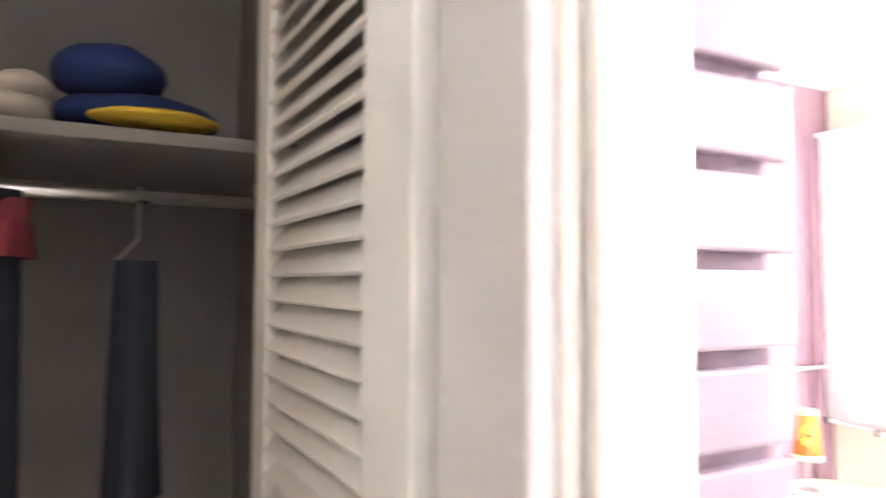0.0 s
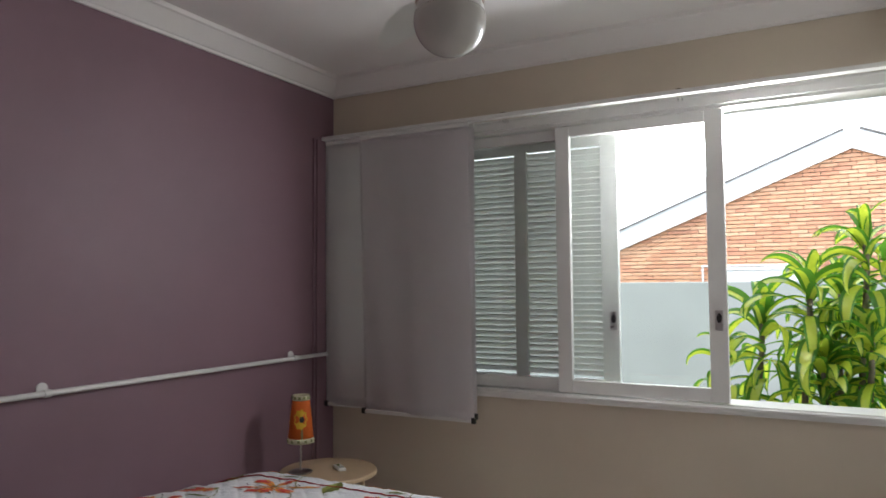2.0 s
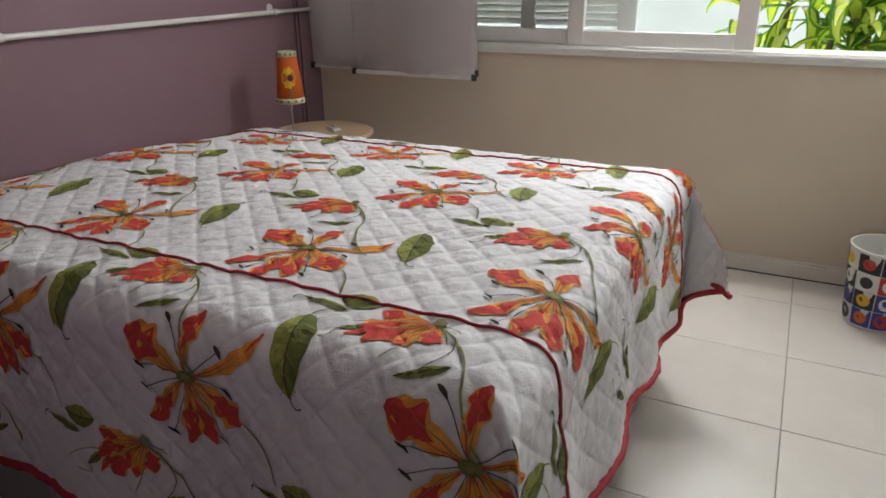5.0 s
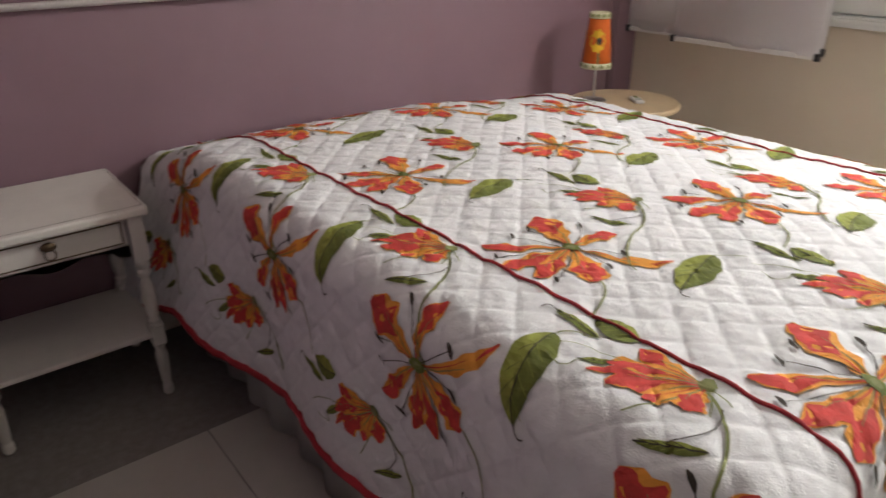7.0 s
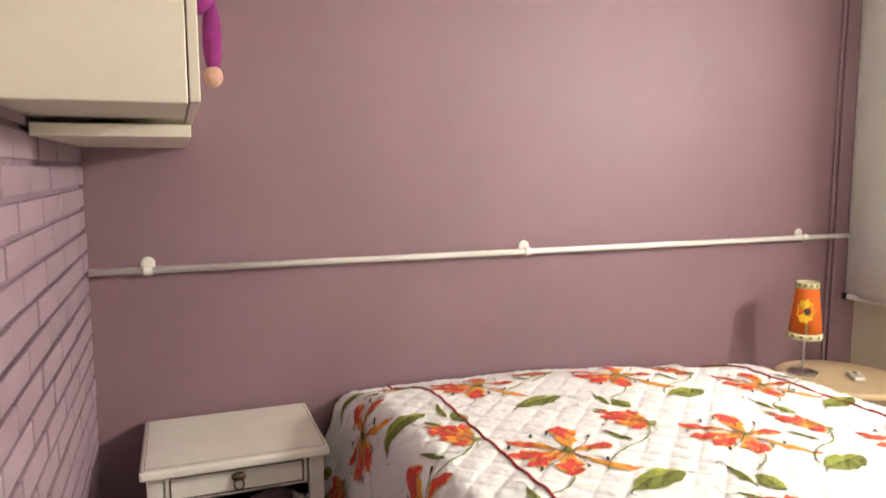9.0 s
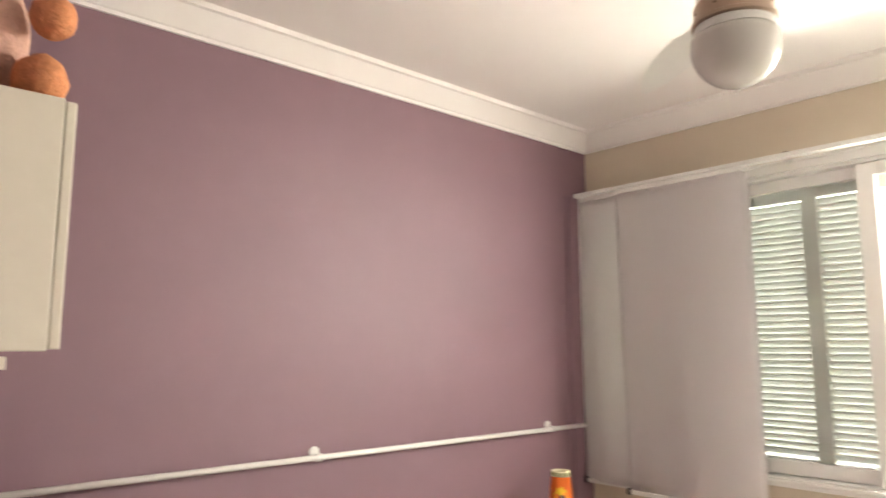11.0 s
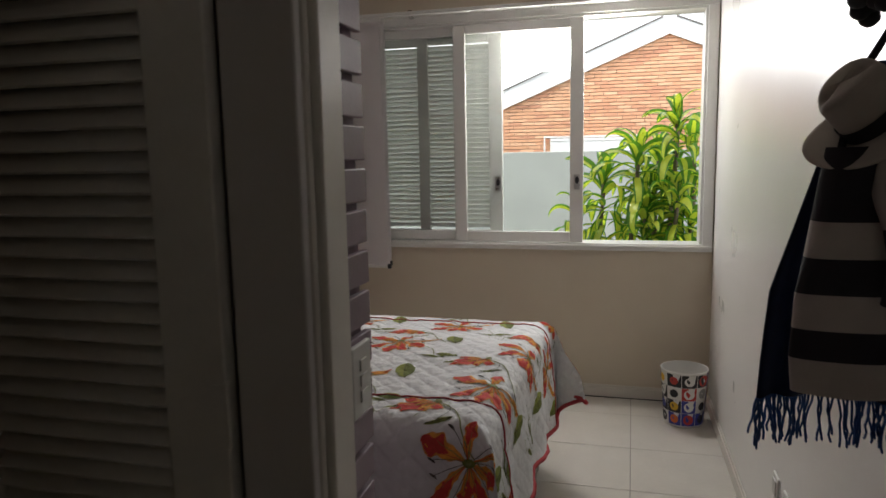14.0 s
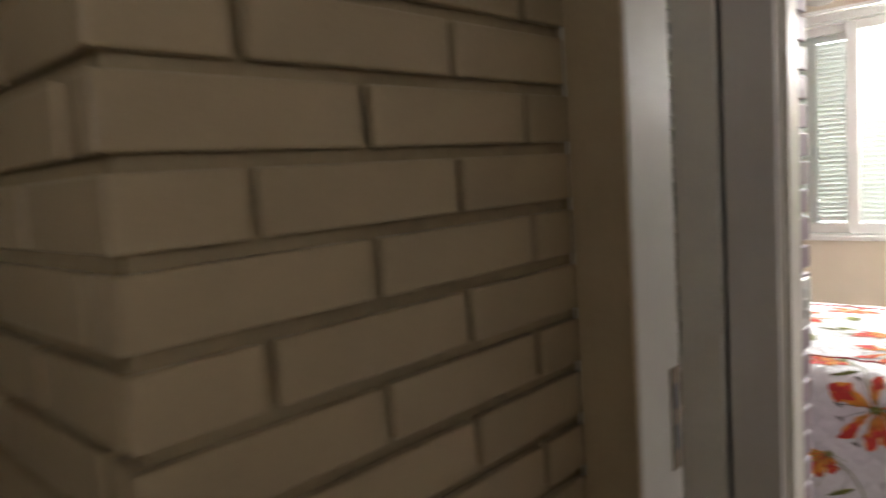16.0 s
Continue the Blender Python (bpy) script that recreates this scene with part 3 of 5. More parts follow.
def petal(bm, c, tip, width, bend=0.0, red=0.55, curl=0.0, seed=0):
    """Yellow-orange petal with a ragged red end, from c to tip; curl hooks the end over."""
    r = random.Random(seed)
    L = math.hypot(tip[0] - c[0], tip[1] - c[1])
    d = ((tip[0] - c[0]) / L, (tip[1] - c[1]) / L)
    m = ((c[0] + tip[0]) / 2 - d[1] * bend, (c[1] + tip[1]) / 2 + d[0] * bend)
    N = 20
    pts = curve(c, m, tip, N)
    if curl:
        pts = [(p[0] - d[1] * curl * max(0, i / N - 0.7) ** 2 * 11, p[1] + d[0] * curl * max(0, i / N - 0.7) ** 2 * 11) for i, p in enumerate(pts)]
    pa, pb = r.uniform(0, 6), r.uniform(0, 6)
    lw, rw, l2, r2 = [], [], [], []
    for i in range(N + 1):
        t = i / N
        e = 0.13 + 0.87 * math.sin(math.pi * min(1.0, t * 0.93) ** 1.7) ** 0.8
        e = max(0.05, e)
        if t > 0.86:
            e = max(0.12, e * (1 - (t - 0.86) * 4.5))
        la = e * (1 + 0.17 * math.sin(t * 15 + pa) + 0.10 * math.sin(t * 33 + pb))
        ra = e * (1 + 0.17 * math.sin(t * 17 + pb) + 0.10 * math.sin(t * 29 + pa))
        lw.append(width * la)
        rw.append(width * ra)
        g = min(1.0, max(0.02, (t - (1 - red)) * 5))
        l2.append(width * la * g * (0.86 + 0.1 * math.sin(t * 23 + pb)))
        r2.append(width * ra * g * (0.70 + 0.22 * math.sin(t * 19 + pa)))
    band(bm, pts, lw, rw, 0.0008, M_OR)
    k = int(N * (1 - red))
    band(bm, pts[k:], l2[k:], r2[k:], 0.0013, M_RED)
    for o in (-0.35, 0.3):
        v = [(p[0] - d[1] * o * w, p[1] + d[0] * o * w) for p, w in zip(pts, lw)]
        ribbon(bm, v[1:15], [0.0011 * (1 - i / 15) + 0.0003 for i in range(14)], 0.0017, M_RED if o > 0 else M_STEM, 1)


def leaf(bm, a, b, w, bend=0.03, hook=True):
    m = ((a[0] + b[0]) / 2 + bend, (a[1] + b[1]) / 2)
    pts = curve(a, m, b, 18)
    prof = [w * max(0.03, math.sin(math.pi * (i / 18) ** 0.85) ** 0.75) * (1 + 0.05 * math.sin(i * 1.3)) for i in range(19)]
    band(bm, pts, [p * 1.1 for p in prof], [0.0002] * 19, 0.0008, M_LEAF)
    band(bm, pts, [0.0002] * 19, [p * 0.9 for p in prof], 0.0008, M_LIGHT)
    ribbon(bm, pts, [0.0011] * 19, 0.0013, M_DARK, 1)
    for i in (5, 8, 11, 14):
        p, q = pts[i], pts[min(i + 3, 18)]
        dx, dy = pts[i + 1][0] - p[0], pts[i + 1][1] - p[1]
        n = math.hypot(dx, dy)
        for sg, k in ((1, 0.8), (-1, 0.65)):
            e = (q[0] - dy / n * prof[i] * k * sg, q[1] + dx / n * prof[i] * k * sg)
            ribbon(bm, curve(p, ((p[0] + e[0]) / 2, (p[1] + e[1]) / 2), e, 4), [0.0005] * 5, 0.0014, M_DARK if sg < 0 else M_LIGHT, 1)
    if hook:
        h = 0.016
        dx, dy = b[0] - pts[-3][0], b[1] - pts[-3][1]
        n = math.hypot(dx, dy) or 1
        dx, dy = dx / n * h, dy / n * h
        ribbon(bm, curve(b, (b[0] + dx * 1.4, b[1] + dy * 1.4), (b[0] + dx - dy, b[1] + dy + dx), 8), [0.0013] * 9, 0.0012, M_DARK, 1)


def stem(bm, a, m, b, w=0.0022, mi=3):
    ribbon(bm, curve(a, m, b, 14), [w] * 15, 0.0011, mi, 1)


def flower(bm, cx, cy, k=1.0, seed=0):
    c = (cx, cy)
    for i, (tx, ty, w, bend, red, curl) in enumerate(((-0.138, 0.052, 0.031, -0.008, 0.6, 0.0), (0.008, 0.112, 0.018, 0.012, 0.6, 0.0), (0.148, 0.082, 0.0125, -0.016, 0.2, 0.018), (0.108, -0.062, 0.030, 0.006, 0.62, 0.0), (0.040, -0.125, 0.020, 0.004, 0.7, 0.0), (-0.022, -0.142, 0.021, 0.010, 0.68, 0.0), (-0.092, -0.122, 0.018, -0.018, 0.62, -0.02))):
        petal(bm, c, (cx + tx * k, cy + ty * k), w * k, bend, red, curl, seed * 11 + i)
    ribbon(bm, [(cx - 0.018 * k, cy), (cx - 0.007, cy), (cx + 0.007, cy), (cx + 0.018 * k, cy)], [0.004 * k, 0.012 * k, 0.012 * k, 0.005 * k], 0.0026, M_LEAF)
    ribbon(bm, [(cx - 0.008 * k, cy), (cx, cy), (cx + 0.008 * k, cy)], [0.004 * k, 0.007 * k, 0.003 * k], 0.003, M_STEM)
    for ax, ay in ((-0.105, 0.0), (-0.10, -0.045), (-0.055, 0.085), (0.07, 0.055), (0.09, -0.005), (-0.055, -0.125), (0.065, -0.105)):
        e = (cx + ax * k, cy + ay * k)
        stem(bm, c, ((cx + e[0]) / 2 + 0.012, (cy + e[1]) / 2 + 0.012), e, 0.0009, M_DARK)
        ribbon(bm, [(e[0] - 0.011, e[1] + 0.007), (e[0] - 0.004, e[1] + 0.003), (e[0] + 0.004, e[1] - 0.002), (e[0] + 0.010, e[1] - 0.008)], [0.0012, 0.0035, 0.0035, 0.0012], 0.0026, M_DARK, 1)


def bud(bm, cx, cy, seed=0):
    """Half-open lily seen from its side, its petals swept towards the headboard."""
    c = (cx, cy)
    for i, (tx, ty, w, bend, red, curl) in enumerate(((-0.105, 0.004, 0.017, 0.012, 0.45, 0.0), (-0.118, -0.042, 0.016, 0.006, 0.6, 0.018), (-0.128, -0.078, 0.010, 0.012, 0.5, 0.02), (-0.088, -0.092, 0.021, -0.006, 0.62, 0.0), (-0.035, -0.086, 0.016, -0.006, 0.3, 0.0), (0.012, -0.066, 0.020, -0.006, 0.66, 0.0))):
        petal(bm, c, (cx + tx, cy + ty), w, bend, red, curl, 500 + seed * 7 + i)
    ribbon(bm, [(cx - 0.01, cy), (cx, cy), (cx + 0.012, cy)], [0.008, 0.013, 0.004], 0.0028, M_STEM)
    for ax, ay in ((0.035, -0.05), (0.045, -0.02), (-0.04, -0.12)):
        stem(bm, c, (cx + ax * 0.4 + 0.01, cy + ay * 0.5), (cx + ax, cy + ay), 0.0011, M_STEM)


bm = bmesh.new()
FA, FB = 0.512, 0.447
OFFSET = {-1: 0.0, 0: 0.0, 1: 0.06, 2: 0.19, 3: 0.22, 4: 0.2}
for row in range(-1, 5):
    cy = -2.10 + FB * row + (0.05 if row < 0 else 0.0)
    for col in range(-1, 5):
        cx = 0.972 + FA * (col - 1) + OFFSET[row]

        def ok(*uv):
            return all(U0 + 0.01 < cx + u < U1 - 0.02 and V0 + 0.02 < cy + v < V1 - 0.02 for u, v in uv)
        n = row * 6 + col + 7
        if ok((-0.15, -0.15), (0.16, 0.12)):
            flower(bm, cx, cy, 0.98 + 0.05 * rng.random(), n)
        if ok((-0.27, -0.27), (-0.1, -0.13)):
            bud(bm, cx - 0.13, cy - 0.168, n)
        if ok((-0.15, -0.31), (0.09, -0.2)):
            stem(bm, (cx - 0.125, cy - 0.18), (cx - 0.05, cy - 0.22), (cx - 0.03, cy - 0.31), 0.0022)
            leaf(bm, (cx - 0.06, cy - 0.275), (cx - 0.135, cy - 0.31), 0.008, 0.0, False)
            stem(bm, (cx - 0.09, cy - 0.2), (cx - 0.06, cy - 0.25), (cx - 0.105, cy - 0.29), 0.0009, M_DARK)
        if ok((-0.04, -0.43), (0.09, -0.3)):
            stem(bm, (cx - 0.03, cy - 0.31), (cx + 0.01, cy - 0.40), (cx + 0.065, cy - 0.425), 0.0020)
        if ok((0.1, -0.06), (0.28, -0.26)):
            stem(bm, (cx + 0.112, cy - 0.055), (cx + 0.155, cy - 0.07), (cx + 0.175, cy - 0.15), 0.0017)
            leaf(bm, (cx + 0.265, cy - 0.15), (cx + 0.185, cy - 0.15), 0.022, 0.0, False)
            leaf(bm, (cx + 0.225, cy - 0.185), (cx + 0.13, cy - 0.175), 0.0095, -0.01)
            leaf(bm, (cx + 0.275, cy - 0.215), (cx + 0.238, cy - 0.25), 0.009, 0.0, False)
            stem(bm, (cx + 0.175, cy - 0.255), (cx + 0.24, cy - 0.20), (cx + 0.33, cy - 0.20), 0.0009)
            stem(bm, (cx + 0.2, cy - 0.27), (cx + 0.25, cy - 0.29), (cx + 0.24, cy - 0.245), 0.0009)
        if ok((0.17, 0.17), (0.23, 0.02)):
            leaf(bm, (cx + 0.175, cy + 0.172), (cx + 0.215, cy + 0.018), 0.034, -0.012)
            stem(bm, (cx + 0.175, cy + 0.17), (cx + 0.185, cy + 0.20), (cx + 0.215, cy + 0.205), 0.0012)
part("floral_print", bm, [RED, ORANGE, LEAFP, STEMP, DARKP, LEAFL], quilt, "printed red and orange lilies with green leaves", kind="stuff")

# ---- white nightstand with turned legs ----
nightstand = thing("nightstand", (0.012, -3.022, 0.0), "white painted nightstand with a drawer, turned legs and a shelf", "nightstand")
bm = bmesh.new()
box(bm, (0.0, 0.0, 0.5825), (0.402, 0.492, 0.608), 0.007)
part("tabletop", bm, OLDWHITE, nightstand)
boxes("top_edge_line", [((0.012, 0.012, 0.6085), (0.383, 0.0135, 0.6088)), ((0.012, 0.4805, 0.6085), (0.383, 0.482, 0.6088)), ((0.3815, 0.0137, 0.6085), (0.383, 0.4803, 0.6088))], BRONZE, nightstand, bevel=0)
LEG = [(0.012, 0.0), (0.016, 0.0064), (0.016, 0.0255), (0.012, 0.035), (0.014, 0.0477), (0.017, 0.0955), (0.018, 0.1352), (0.013, 0.1591), (0.017, 0.1686), (0.019, 0.175)]
LEG2 = [(0.019, 0.24), (0.015, 0.2479), (0.019, 0.2558), (0.013, 0.2656), (0.018, 0.2873), (0.021, 0.3218), (0.016, 0.3662), (0.012, 0.3938), (0.019, 0.4016), (0.019, 0.4095), (0.013, 0.4174), (0.019, 0.4273), (0.02, 0.4371), (0.017, 0.445)]
for x in (0.03, 0.355):
    for y in (0.035, 0.459):
        bm = bmesh.new()
        lathe(bm, LEG, (x, y), 16)
        box(bm, (x - 0.019, y - 0.019, 0.1755), (x + 0.019, y + 0.019, 0.2395), 0.003)
        lathe(bm, LEG2, (x, y), 16)
        box(bm, (x - 0.02, y - 0.02, 0.4455), (x + 0.02, y + 0.02, 0.5815), 0.002)
        part("leg", bm, OLDWHITE, nightstand, smooth=False)
boxes("shelf", [((0.02, 0.02, 0.205), (0.372, 0.474, 0.22))], OLDWHITE, nightstand, bevel=0.003)
boxes("side_panel", [((0.051, 0.022, 0.468), (0.334, 0.034, 0.5815))], OLDWHITE, nightstand)
boxes("side_panel", [((0.051, 0.46, 0.468), (0.334, 0.472, 0.5815))], OLDWHITE, nightstand)
bm = bmesh.new()
ys = [0.056 + 0.382 * i / 24 for i in range(25)]
lowz = [0.468 - (0.010 * math.cos((y - 0.056) / 0.382 * 4 * math.pi) + (0.012 if abs(y - 0.247) > 0.15 else 0.0)) + 0.012 for y in ys]
g = [[bm.verts.new((0.352, y, z)), bm.verts.new((0.352, y, 0.496))] for y, z in zip(ys, lowz)]
for a, b in zip(g, g[1:]):
    bm.faces.new((a[0], b[0], b[1], a[1]))
bmesh.ops.solidify(bm, geom=bm.faces[:], thickness=0.012)
part("apron", bm, OLDWHITE, nightstand)
drawer = boxes("drawer", [((0.34, 0.06, 0.498), (0.366, 0.434, 0.578))], OLDWHITE, nightstand, bevel=0.004)
boxes("moulding", [((0.3665, 0.07, 0.506), (0.369, 0.424, 0.51)), ((0.3665, 0.07, 0.566), (0.369, 0.424, 0.57)), ((0.3665, 0.07, 0.5105), (0.369, 0.075, 0.5655)), ((0.3665, 0.419, 0.5105), (0.369, 0.424, 0.5655))], BRONZE, drawer, "thin dark glaze in the drawer moulding", 0.001)
bm = bmesh.new()
lathe(bm, [(0.0, 0.0), (0.016, 0.001), (0.012, 0.005), (0.005, 0.009), (0.0, 0.01)], segs=14, m=Matrix.Translation((0.3695, 0.247, 0.548)) @ Matrix.Rotation(radians(90), 4, "Y") @ Matrix.Diagonal((0.8, 1.25, 1, 1)))
tube(bm, [(0.378, 0.247 + 0.013 * math.sin(a), 0.529 + 0.015 * math.cos(a)) for a in (i * math.pi / 8 for i in range(17))], 0.0022, 6)
part("pull", bm, BRONZE, drawer, "aged bronze drop pull")

# ---- round side table, lamp, remote ----
side_table = thing("side_table", (0.315, -0.45, 0.0), "round pale wood side table", "side table")
bm = bmesh.new()
lathe(bm, [(0.0, 0.53), (0.233, 0.53), (0.24, 0.535), (0.24, 0.547), (0.234, 0.553), (0.0, 0.553)], segs=48)
part("tabletop", bm, BIRCH, side_table)
for k in range(3):
    a = radians(30 + 120 * k)
    bm = bmesh.new()
    tube(bm, [(0.2 * math.cos(a), 0.2 * math.sin(a), 0.0), (0.16 * math.cos(a), 0.16 * math.sin(a), 0.5295)], 0.016, 12)
    part("leg", bm, BIRCH, side_table)
lamp = thing("table_lamp", (0.228, -0.555, 0.5535), "small table lamp with an orange shade printed with a yellow sunflower", "lamp")
bm = bmesh.new()
lathe(bm, [(0.055, 0.0), (0.058, 0.004), (0.05, 0.009), (0.008, 0.013), (0.0, 0.013)], segs=28)
part("base", bm, STEEL, lamp)
bm = bmesh.new()
tube(bm, [(0, 0, 0.0135), (0, 0, 0.25)], 0.0045, 10)
part("stem", bm, STEEL, lamp)
bm = bmesh.new()
lathe(bm, [(0.062, 0.168), (0.042, 0.352)], segs=40)
bmesh.ops.delete(bm, geom=[f for f in bm.faces if len(f.verts) > 4], context="FACES")
bmesh.ops.solidify(bm, geom=bm.faces[:], thickness=0.0012)
shade = part("shade", bm, SHADE_O, lamp, "orange fabric shade", smooth=True)
for r0, z0, r1, z1 in ((0.0655, 0.145, 0.0625, 0.17), (0.0432, 0.350, 0.041, 0.374)):
    bm = bmesh.new()
    lathe(bm, [(r0, z0), (r1, z1)], segs=40)
    bmesh.ops.delete(bm, geom=[f for f in bm.faces if len(f.verts) > 4], context="FACES")
    bmesh.ops.solidify(bm, geom=bm.faces[:], thickness=0.0012)
    part("trim_band", bm, SHADE_C, shade, "cream dotted trim band", smooth=True)


def shade_patch(bm, a0, z0, pts, off):
    vs = []
    for da, dz in pts:
        z = z0 + dz
        r = 0.062 + (z - 0.168) / 0.184 * -0.02 + off
        a = a0 + da / r
        vs.append(bm.verts.new((r * math.cos(a), r * math.sin(a), z)))
    c = bm.verts.new(sum((v.co for v in vs), Vector()) / len(vs) * 1.0)
    rr = 0.062 + (c.co.z - 0.168) / 0.184 * -0.02 + off
    h = math.hypot(c.co.x, c.co.y)
    c.co.x, c.co.y = c.co.x / h * rr, c.co.y / h * rr
    for p, q in zip(vs, vs[1:] + vs[:1]):
        bm.faces.new((p, q, c))


for a0 in (radians(-52), radians(70), radians(190)):
    bm = bmesh.new()
    shade_patch(bm, a0, 0.262, [((0.038 + 0.004 * math.cos(9 * t)) * math.cos(t) * 0.85, (0.046 + 0.004 * math.cos(9 * t)) * math.sin(t)) for t in (2 * math.pi * k / 54 for k in range(54))], 0.0012)
    part("sunflower_print", bm, SHADE_Y, shade, "yellow sunflower print")
    bm = bmesh.new()
    shade_patch(bm, a0 + 0.12, 0.262, [(0.012 * math.cos(t), 0.015 * math.sin(t)) for t in (2 * math.pi * k / 20 for k in range(20))], 0.0022)
    part("sunflower_centre", bm, DARKP, shade, "dark flower centre")
    bm = bmesh.new()
    shade_patch(bm, a0 + 0.12, 0.19, [(-0.004, -0.02), (0.004, -0.02), (0.004, 0.025), (-0.004, 0.025)], 0.0014)
    part("stalk_print", bm, STEMP, shade)
for band, zc, rc in ((0, 0.158, 0.0652), (1, 0.363, 0.0434)):
    bm = bmesh.new()
    for k in range(12):
        a = 2 * math.pi * k / 12
        box(bm, (-0.0006, -0.006, -0.006), (0.0006, 0.006, 0.006), 0, m=Matrix.Rotation(a, 4, "Z") @ Matrix.Translation((rc + 0.0008, 0, zc)))
    part("dots", bm, STEMP, shade, "green dots on the trim band", kind="stuff")
remote = thing("remote_control", (0.36, -0.42, 0.5535), "small white remote control", "remote control")
remote.rotation_euler = (0, 0, radians(-35))
boxes("body", [((-0.05, -0.02, 0), (0.05, 0.02, 0.015))], PLASTIC, remote, bevel=0.006)
boxes("screen", [((0.01, -0.012, 0.0152), (0.036, 0.012, 0.0158))], mat("grey_lcd", (0.25, 0.28, 0.25), 0.3), remote, bevel=0)
for k in range(3):
    boxes("button", [((-0.035 + 0.013 * k, -0.009, 0.0152), (-0.027 + 0.013 * k, 0.009, 0.017))], STEMP, remote, bevel=0.001)

# ---- rail along the bed wall ----
rail = thing("wall_rail", (0.0, -1.6, 1.08), "thin white tubular rail on round wall brackets", "wall rail")
bm = bmesh.new()
tube(bm, [(0.033, -1.55, 0.0), (0.033, -0.06, 0.0), (0.033, 1.50, 0.0)], 0.0105, 12)
part("tube", bm, WHITE, rail, smooth=True)
for y, z in ((-1.39, 0.0), (-0.114, 0.0), (1.229, 0.0)):
    bm = bmesh.new()
    lathe(bm, [(0.0, 0.0), (0.021, 0.0), (0.021, 0.004), (0.014, 0.006), (0.0, 0.006)], segs=20, m=Matrix.Translation((0.0005, y, z + 0.016)) @ Matrix.Rotation(radians(90), 4, "Y"))
    lathe(bm, [(0.007, 0.004), (0.007, 0.03)], segs=10, m=Matrix.Translation((0.0005, y, z + 0.004)) @ Matrix.Rotation(radians(90), 4, "Y"))
    lathe(bm, [(0.0145, -0.012), (0.0145, 0.012)], segs=14, m=Matrix.Translation((0.033, y + 0.0, z)) @ Matrix.Rotation(radians(90), 4, "X"))
    part("bracket", bm, PLASTIC, rail)
# cable ducts in the corner
for k, y in enumerate((-0.185, -0.155)):
    duct = boxes("cable_duct", [((0.0005, y - 0.008, 0.50), (0.012, y + 0.008, 2.29))], PURPLE, None, bevel=0.003)
    tagged(duct, "thin vertical cable duct painted purple like the wall", "cable duct", "cable ducts")
boxes_ob = boxes("duct_cap", [((0.0005, -0.198, 0.47), (0.02, -0.142, 0.499))], PLASTIC, None, "white plastic end of the cable ducts", 0.003)
tagged(boxes_ob, category="cable duct end")

# ---- waste basket ----
basket = thing("waste_basket", (2.695, -0.31, 0.0), "white waste paper basket printed with coloured dots and squares", "waste basket")
bm = bmesh.new()
lathe(bm, [(0.0, 0.002), (0.098, 0.002), (0.1, 0.006), (0.122, 0.300), (0.125, 0.302), (0.125, 0.306), (0.119, 0.306), (0.096, 0.012), (0.0, 0.010)], segs=48)
part("body", bm, PLASTIC, basket, smooth=False)
CH = [mat("print_" + n, c, 0.5) for n, c in (("black", (0.02, 0.02, 0.025)), ("red", (0.5, 0.04, 0.03)), ("blue", (0.05, 0.06, 0.3)), ("yellow", (0.75, 0.45, 0.02)), ("white", (0.75, 0.75, 0.72)), ("grey", (0.3, 0.3, 0.3)), ("orange", (0.7, 0.15, 0.02)))]
bm_all = bmesh.new()


def on_basket(bm, a, z, pts, off, mi):
    vs = []
    for dx, dz in pts:
        zz = z + dz
        r = 0.1 + 0.022 * zz / 0.3 + off
        aa = a + dx / 0.112
        vs.append(bm.verts.new((r * math.cos(aa), r * math.sin(aa), zz)))
    f = bm.faces.new(vs)
    f.material_index = mi


rb = random.Random(11)
cols = 9
for i in range(cols):
    for j in range(4):
        a = 2 * math.pi * i / cols
        z = 0.047 + j * 0.071
        sq = rb.choice((0, 0, 1, 2, 4, 4, 4, 2))
        w = 0.0375
        if sq != 4:
            on_basket(bm_all, a, z, [(-w + 2 * w * k / 6, -0.0345) for k in range(7)] + [(w - 2 * w * k / 6, 0.0345) for k in range(7)], 0.0012, sq)
        dot = rb.choice([c for c in (0, 1, 2, 3, 4, 5, 6) if c != sq])
        rr = rb.uniform(0.021, 0.031)
        on_basket(bm_all, a, z, [(rr * math.cos(t), rr * math.sin(t)) for t in (2 * math.pi * k / 16 for k in range(16))], 0.0024, dot)
part("printed_dots", bm_all, CH, basket, "coloured dots and squares printed round the basket", kind="stuff")

# ---- ceiling fan with globe lamp ----
fan = thing("ceiling_fan", (1.647, -1.66, CEIL_Z), "white ceiling fan with a frosted glass globe and a beige collar", "ceiling fan")
bm = bmesh.new()
lathe(bm, [(0.055, -0.002), (0.058, -0.02), (0.03, -0.05), (0.012, -0.055), (0.012, -0.268)], segs=28)
part("canopy_and_rod", bm, WHITE, fan, smooth=False)
bm = bmesh.new()
lathe(bm, [(0.014, -0.27), (0.05, -0.285), (0.066, -0.305), (0.07, -0.35), (0.068, -0.37), (0.06, -0.375)], segs=36)
part("motor", bm, WHITE, fan, smooth=False)
bm = bmesh.new()
lathe(bm, [(0.06, -0.3755), (0.072, -0.379), (0.075, -0.385), (0.075, -0.417), (0.08, -0.42), (0.08, -0.427), (0.074, -0.429), (0.065, -0.429)], segs=36)
part("collar", bm, BEIGE_METAL, fan, "beige metal collar with small screws")
